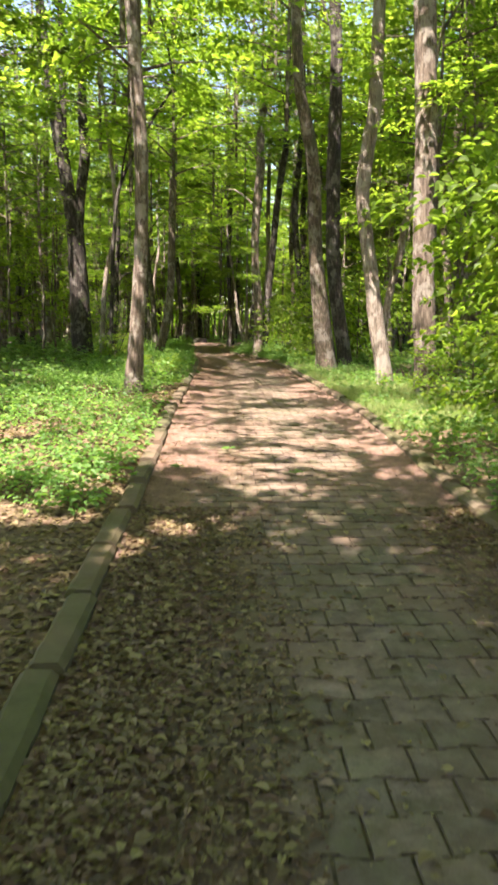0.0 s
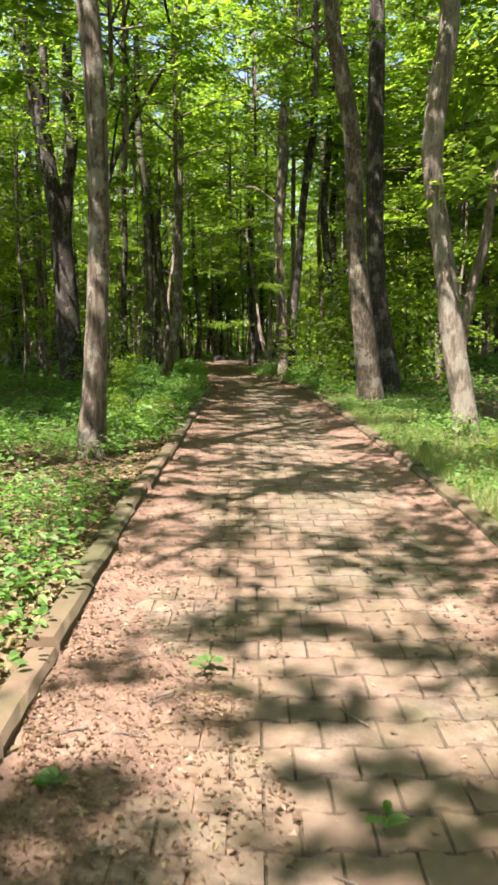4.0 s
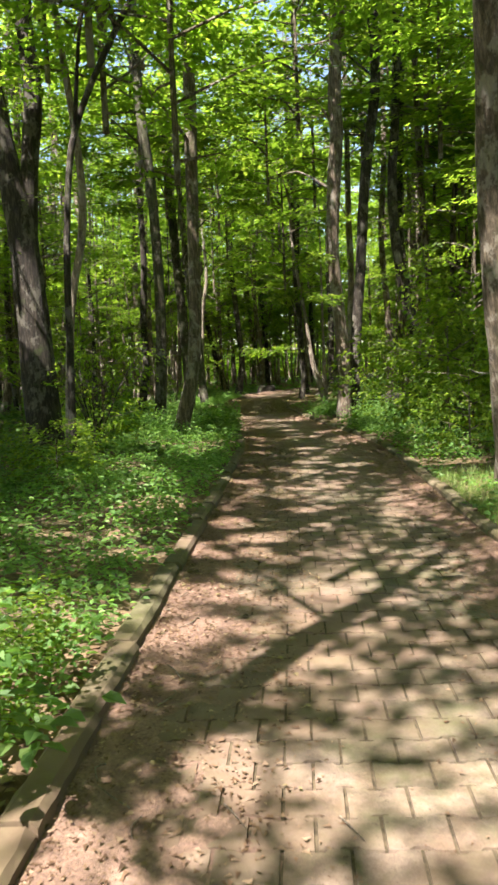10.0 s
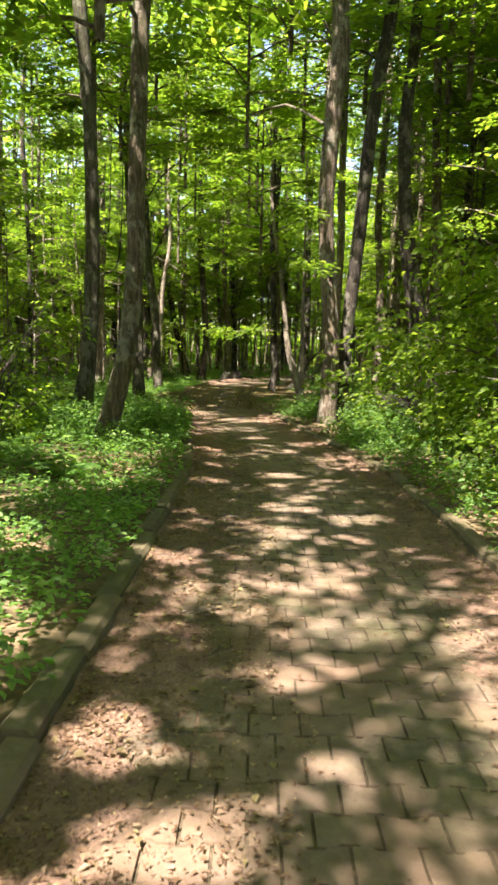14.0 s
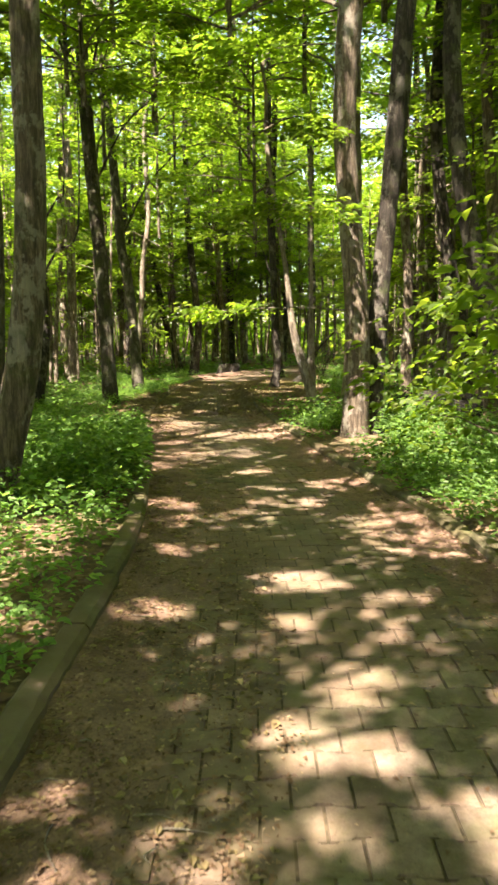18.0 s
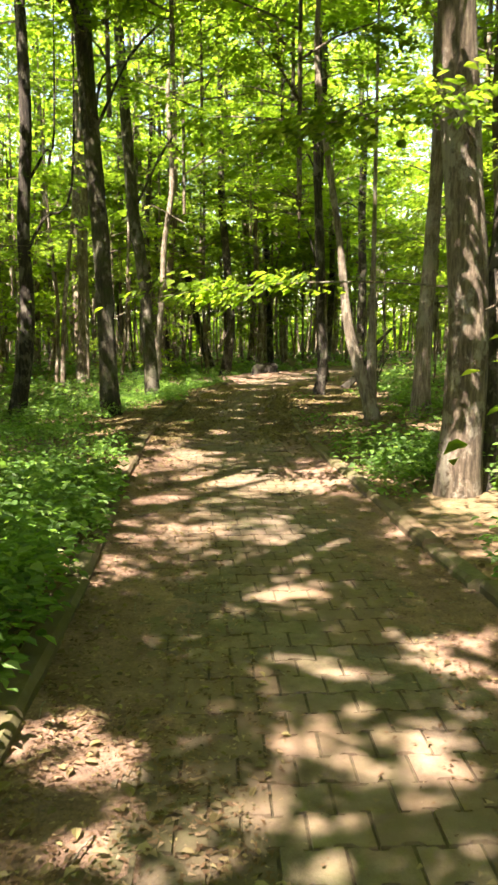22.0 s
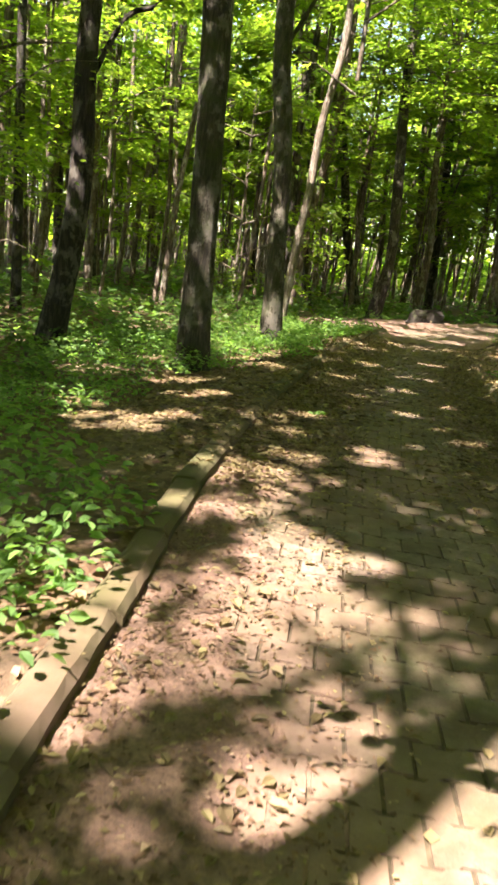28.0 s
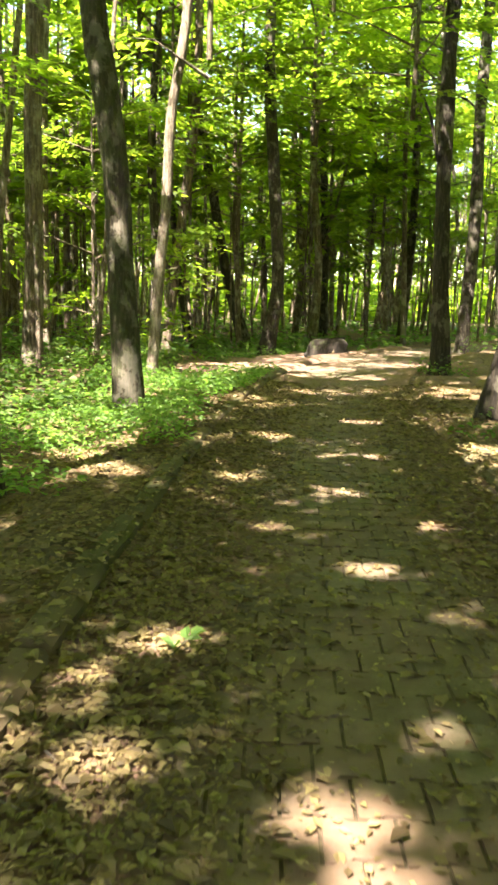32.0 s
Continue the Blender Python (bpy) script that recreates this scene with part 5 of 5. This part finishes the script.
for _ in range(520):
    a, r = rng.rand() * 2 * math.pi, rng.uniform(62, 115)
    x, y = r * math.cos(a), 42 + r * math.sin(a)
    parts.append(tube([(x, y, -0.5), (x + rng.randn() * 0.5, y, 8), (x + rng.randn() * 0.9, y, 17)], [0.17, 0.13, 0.05], 4, steps=2))
tagged(new("far_trunks", mesh_from("far_trunks", *joined(parts), BARK_BROWN, True)), "slender trunks of the distant wood", "woods", kind="stuff")

# ---- small things ----
log = new("rotten_log")
lx, ly = 3.5, 32.3
gz = up_at(lx, ly)
child("log_body", mesh_from("log_body", *tube([(lx - 0.55, ly - 0.1, gz + 0.2), (lx, ly, gz + 0.24), (lx + 0.75, ly + 0.12, gz + 0.2)], [0.27, 0.29, 0.25], 14, 0.14, 0, 5, 4), BARK_ROTTEN, True), log)
ang = np.linspace(0, 2 * np.pi, 14, endpoint=False)
ring = np.concatenate([[(lx - 0.56, ly - 0.1, gz + 0.2)], np.stack([lx - 0.55 + 0 * ang, ly - 0.1 + 0.26 * np.cos(ang), gz + 0.2 + 0.26 * np.sin(ang)], -1)])
child("log_end", mesh_from("log_end", ring, np.array([(0, 1 + (j + 1) % 14, 1 + j) for j in range(14)]), BARK_ROTTEN), log, "decayed dark brown end")
tagged(log, "thick dark rotten log lying among bright herbs", "log")

snag = new("fallen_branch", mesh_from("fallen_branch", *tube([(2.0, 44.9, 0.28), (2.25, 45, 0.5), (2.52, 45, 0.87), (2.82, 45.1, 1.41), (3.3, 45.2, 1.9)], [0.075, 0.07, 0.06, 0.05, 0.03], 9, 0.12, 0.6, 4, 4), BARK_DARK, True))
tagged(snag, "dark broken branch leaning up from the leaf litter", "branch")

parts = []
rng = np.random.RandomState(15)
for _ in range(260):
    y = rng.uniform(0.5, 46)
    u = rng.choice([rng.uniform(0.02, 0.6), rng.uniform(0.02, 2.4), rng.uniform(1.8, 2.42)])
    x, a, ln = float(left_edge(y)) + u, rng.rand() * 6.28, rng.uniform(0.06, 0.26)
    z = float(path_level(y)) + 0.012 + 0.02 * max(0, 1 - min(u, wide(y) - u) / 0.5)
    dx, dy = math.cos(a) * ln, math.sin(a) * ln
    parts.append(tube([(x, y, z), (x + dx * 0.5 + 0.02 * rng.randn(), y + dy * 0.5 + 0.02 * rng.randn(), z + 0.008), (x + dx, y + dy, z)], [0.004, 0.0035, 0.002], 4, steps=2))
tagged(new("twigs", mesh_from("twigs", *joined(parts), BARK_PALE, True)), "thin dry twigs strewn over the paving", "twigs", kind="stuff")


def sprig(x, y, size, label, seed):
    """A small torn-off shoot lying on the ground."""
    r = np.random.RandomState(seed)
    e = new("sprig")
    e.location = (x, y, float(path_level(y)) + 0.02)
    child("stalk", mesh_from("stalk", *tube([(0, 0, 0), (0.3 * size, 0.5 * size, 0.02), (0.5 * size, size, 0.04)], [0.004, 0.003, 0.002], 5, steps=2), BARK_BROWN, True), e)
    o = np.array([(0.5 * size * t, size * t, 0.03) for t in (0.3, 0.5, 0.7, 0.85, 1.0, 0.95)])
    a = r.rand(6) * 6.28
    d = np.stack([np.cos(a), np.sin(a), 0.3 + 0 * a], -1)
    child("leaf_spray", mesh_from("leaf_spray", *leaf_quads(o, d, np.array([0, 0, 1.0]) + 0.3 * r.randn(6, 3), np.full(6, 0.07), np.full(6, 0.04), True), LEAF_HERB), e)
    return tagged(e, label, "sprig")


sprig(-1.1, 36.5, 0.12, "small torn green leafy shoot lying on dead leaves", 1)
sprig(-0.26, 6.6, 0.06, "small yellow-green fallen shoot on the soil", 2)
sprig(0.2, 7.4, 0.08, "small green seedling on the soil strip", 3)
sprig(0.76, 6.4, 0.05, "small green fallen leaf cluster on the pavers", 4)


def fern(x, y, size, label, seed):
    """Arching fronds round one root, each a midrib with two rows of leaflets."""
    r = np.random.RandomState(seed)
    e = new("fern")
    g = up_at(x, y)
    e.location = (x, y, g)
    for k in range(8):
        a, ln = k * 0.785 + 0.3 * r.randn(), size * r.uniform(0.75, 1.15)
        out = np.array([math.cos(a), math.sin(a), 0])
        t = np.linspace(0, 1, 7)
        pts = out * (ln * 0.85 * t ** 1.1)[:, None] + np.array([0, 0, 1.0]) * (ln * (0.95 * t - 0.62 * t * t))[:, None]
        frond = child("frond", mesh_from("frond", *tube(pts, 0.006 - 0.005 * t, 4, steps=2), LEAF_HERB, True), e)
        u = np.repeat(np.linspace(0.16, 0.98, 16), 2)
        o = np.stack([np.interp(u, t, pts[:, j]) for j in range(3)], -1)
        sgn = np.tile([1.0, -1.0], 16)[:, None]
        side = np.array([-out[1], out[0], 0])
        d = side * sgn + out * 0.45 + np.array([0, 0, -0.12])
        le = 0.3 * ln * np.sin(np.pi * np.clip(0.12 + 0.86 * (1 - u), 0, 1)) ** 0.8
        child("frond_blade", mesh_from("frond_blade", *leaf_quads(o, d, np.array([0, 0, 1.0]) + 0.15 * r.randn(32, 3), le, 0.3 * le + 0.008, False), LEAF_HERB), frond)
    return tagged(e, label, "fern")


def leafy_shoot(x, y, size, tips, label, seed):
    """A young plant of several arching stems with broad pale leaves."""
    r = np.random.RandomState(seed)
    e = new("leafy_shoot")
    g = up_at(x, y)
    e.location = (x, y, g)
    for k, (dx, dy, dz) in enumerate(tips):
        end = np.array((dx, dy, dz)) * size
        t = np.linspace(0, 1, 5)
        pts = end * t[:, None] + np.array([0, 0, 1.0]) * (0.35 * size * t * (1 - t))[:, None]
        st = child("stem", mesh_from("stem", *tube(pts, 0.006 - 0.0045 * t, 5, steps=2), BARK_BROWN, True), e)
        m = 8
        u = 0.3 + 0.7 * r.rand(m)
        o = np.stack([np.interp(u, t, pts[:, j]) for j in range(3)], -1)
        a = math.atan2(dy, dx) + r.choice([-1, 1], m) * r.uniform(0.4, 1.0, m)
        child("foliage", mesh_from("foliage", *sprays(r, o, np.stack([np.cos(a), np.sin(a), 0.15 + 0 * a], -1), 7, 0.16 * size + 0.08, 0.075, True, 0.15), LEAF_HERB), st)
    return tagged(e, label, "plant")


fern(-1.55, 23.7, 0.6, "bright green fern with arching fronds among the herbs", 1)
fern(-2.5, 25.3, 0.5, "small green fern under a leaning tree", 2)
fern(-2.3, 21.9, 0.55, "green fern with spread fronds in the undergrowth", 3)
leafy_shoot(-0.95, 13.5, 1.0, ((0.5, -0.1, 0.28), (0.15, 0.3, 0.45), (-0.25, -0.2, 0.4), (0.05, -0.4, 0.35), (-0.4, 0.2, 0.35)), "young leafy plant reaching over the kerb", 4)
leafy_shoot(-1.3, 14.3, 0.9, ((0.3, 0.2, 0.4), (-0.3, 0.1, 0.5), (0.1, -0.4, 0.4)), "young broad-leaved plant beside the kerb", 5)


def bare_shrub(x, y, high, label, seed):
    """Thin crooked stems fanning from one root, with a few leaves at their tips."""
    r = np.random.RandomState(seed)
    e = new("shrub")
    e.location = (x, y, up_at(x, y))
    for k in range(9):
        a, ln = r.uniform(0, 6.28), high * r.uniform(0.6, 1.1)
        out = np.array([math.cos(a), math.sin(a), 0]) * ln * r.uniform(0.25, 0.6)
        t = np.linspace(0, 1, 6)
        pts = out * (t ** 1.4)[:, None] + np.array([0, 0, 1.0]) * (ln * t)[:, None] + 0.035 * np.cumsum(r.randn(6, 3), 0) * t[:, None]
        pts[0] = (0.04 * r.randn(), 0.04 * r.randn(), -0.05)
        st = child("stem", mesh_from("stem", *tube(pts, 0.016 - 0.012 * t, 6, 0.1, 0, k, 2), BARK_DARK, True), e)
        for j in range(2):
            b = pts[2 + j]
            d = np.array([math.cos(a + r.randn()), math.sin(a + r.randn()), 0.9]) * ln * 0.3
            child("twig", mesh_from("twig", *tube([b, b + 0.5 * d + 0.02 * r.randn(3), b + d], [0.006, 0.004, 0.0015], 4, steps=2), BARK_DARK, True), st)
        m = 3
        u = 0.6 + 0.4 * r.rand(m)
        o = np.stack([np.interp(u, t, pts[:, j]) for j in range(3)], -1)
        an = r.rand(m) * 6.28
        child("foliage", mesh_from("foliage", *sprays(r, o, np.stack([np.cos(an), np.sin(an), 0 * an], -1), 9, 0.35, 0.06, True, 0.2), LEAF), st)
    return tagged(e, label, "shrub")


bare_shrub(-2.75, 24.0, 1.9, "twiggy shrub with dark bare stems and few leaves", 3)
bare_shrub(-3.6, 27.6, 2.2, "twiggy shrub with crooked dark stems among herbs", 8)
bare_shrub(2.9, 45.2, 1.8, "bare twiggy shrub beside a leaning branch", 12)
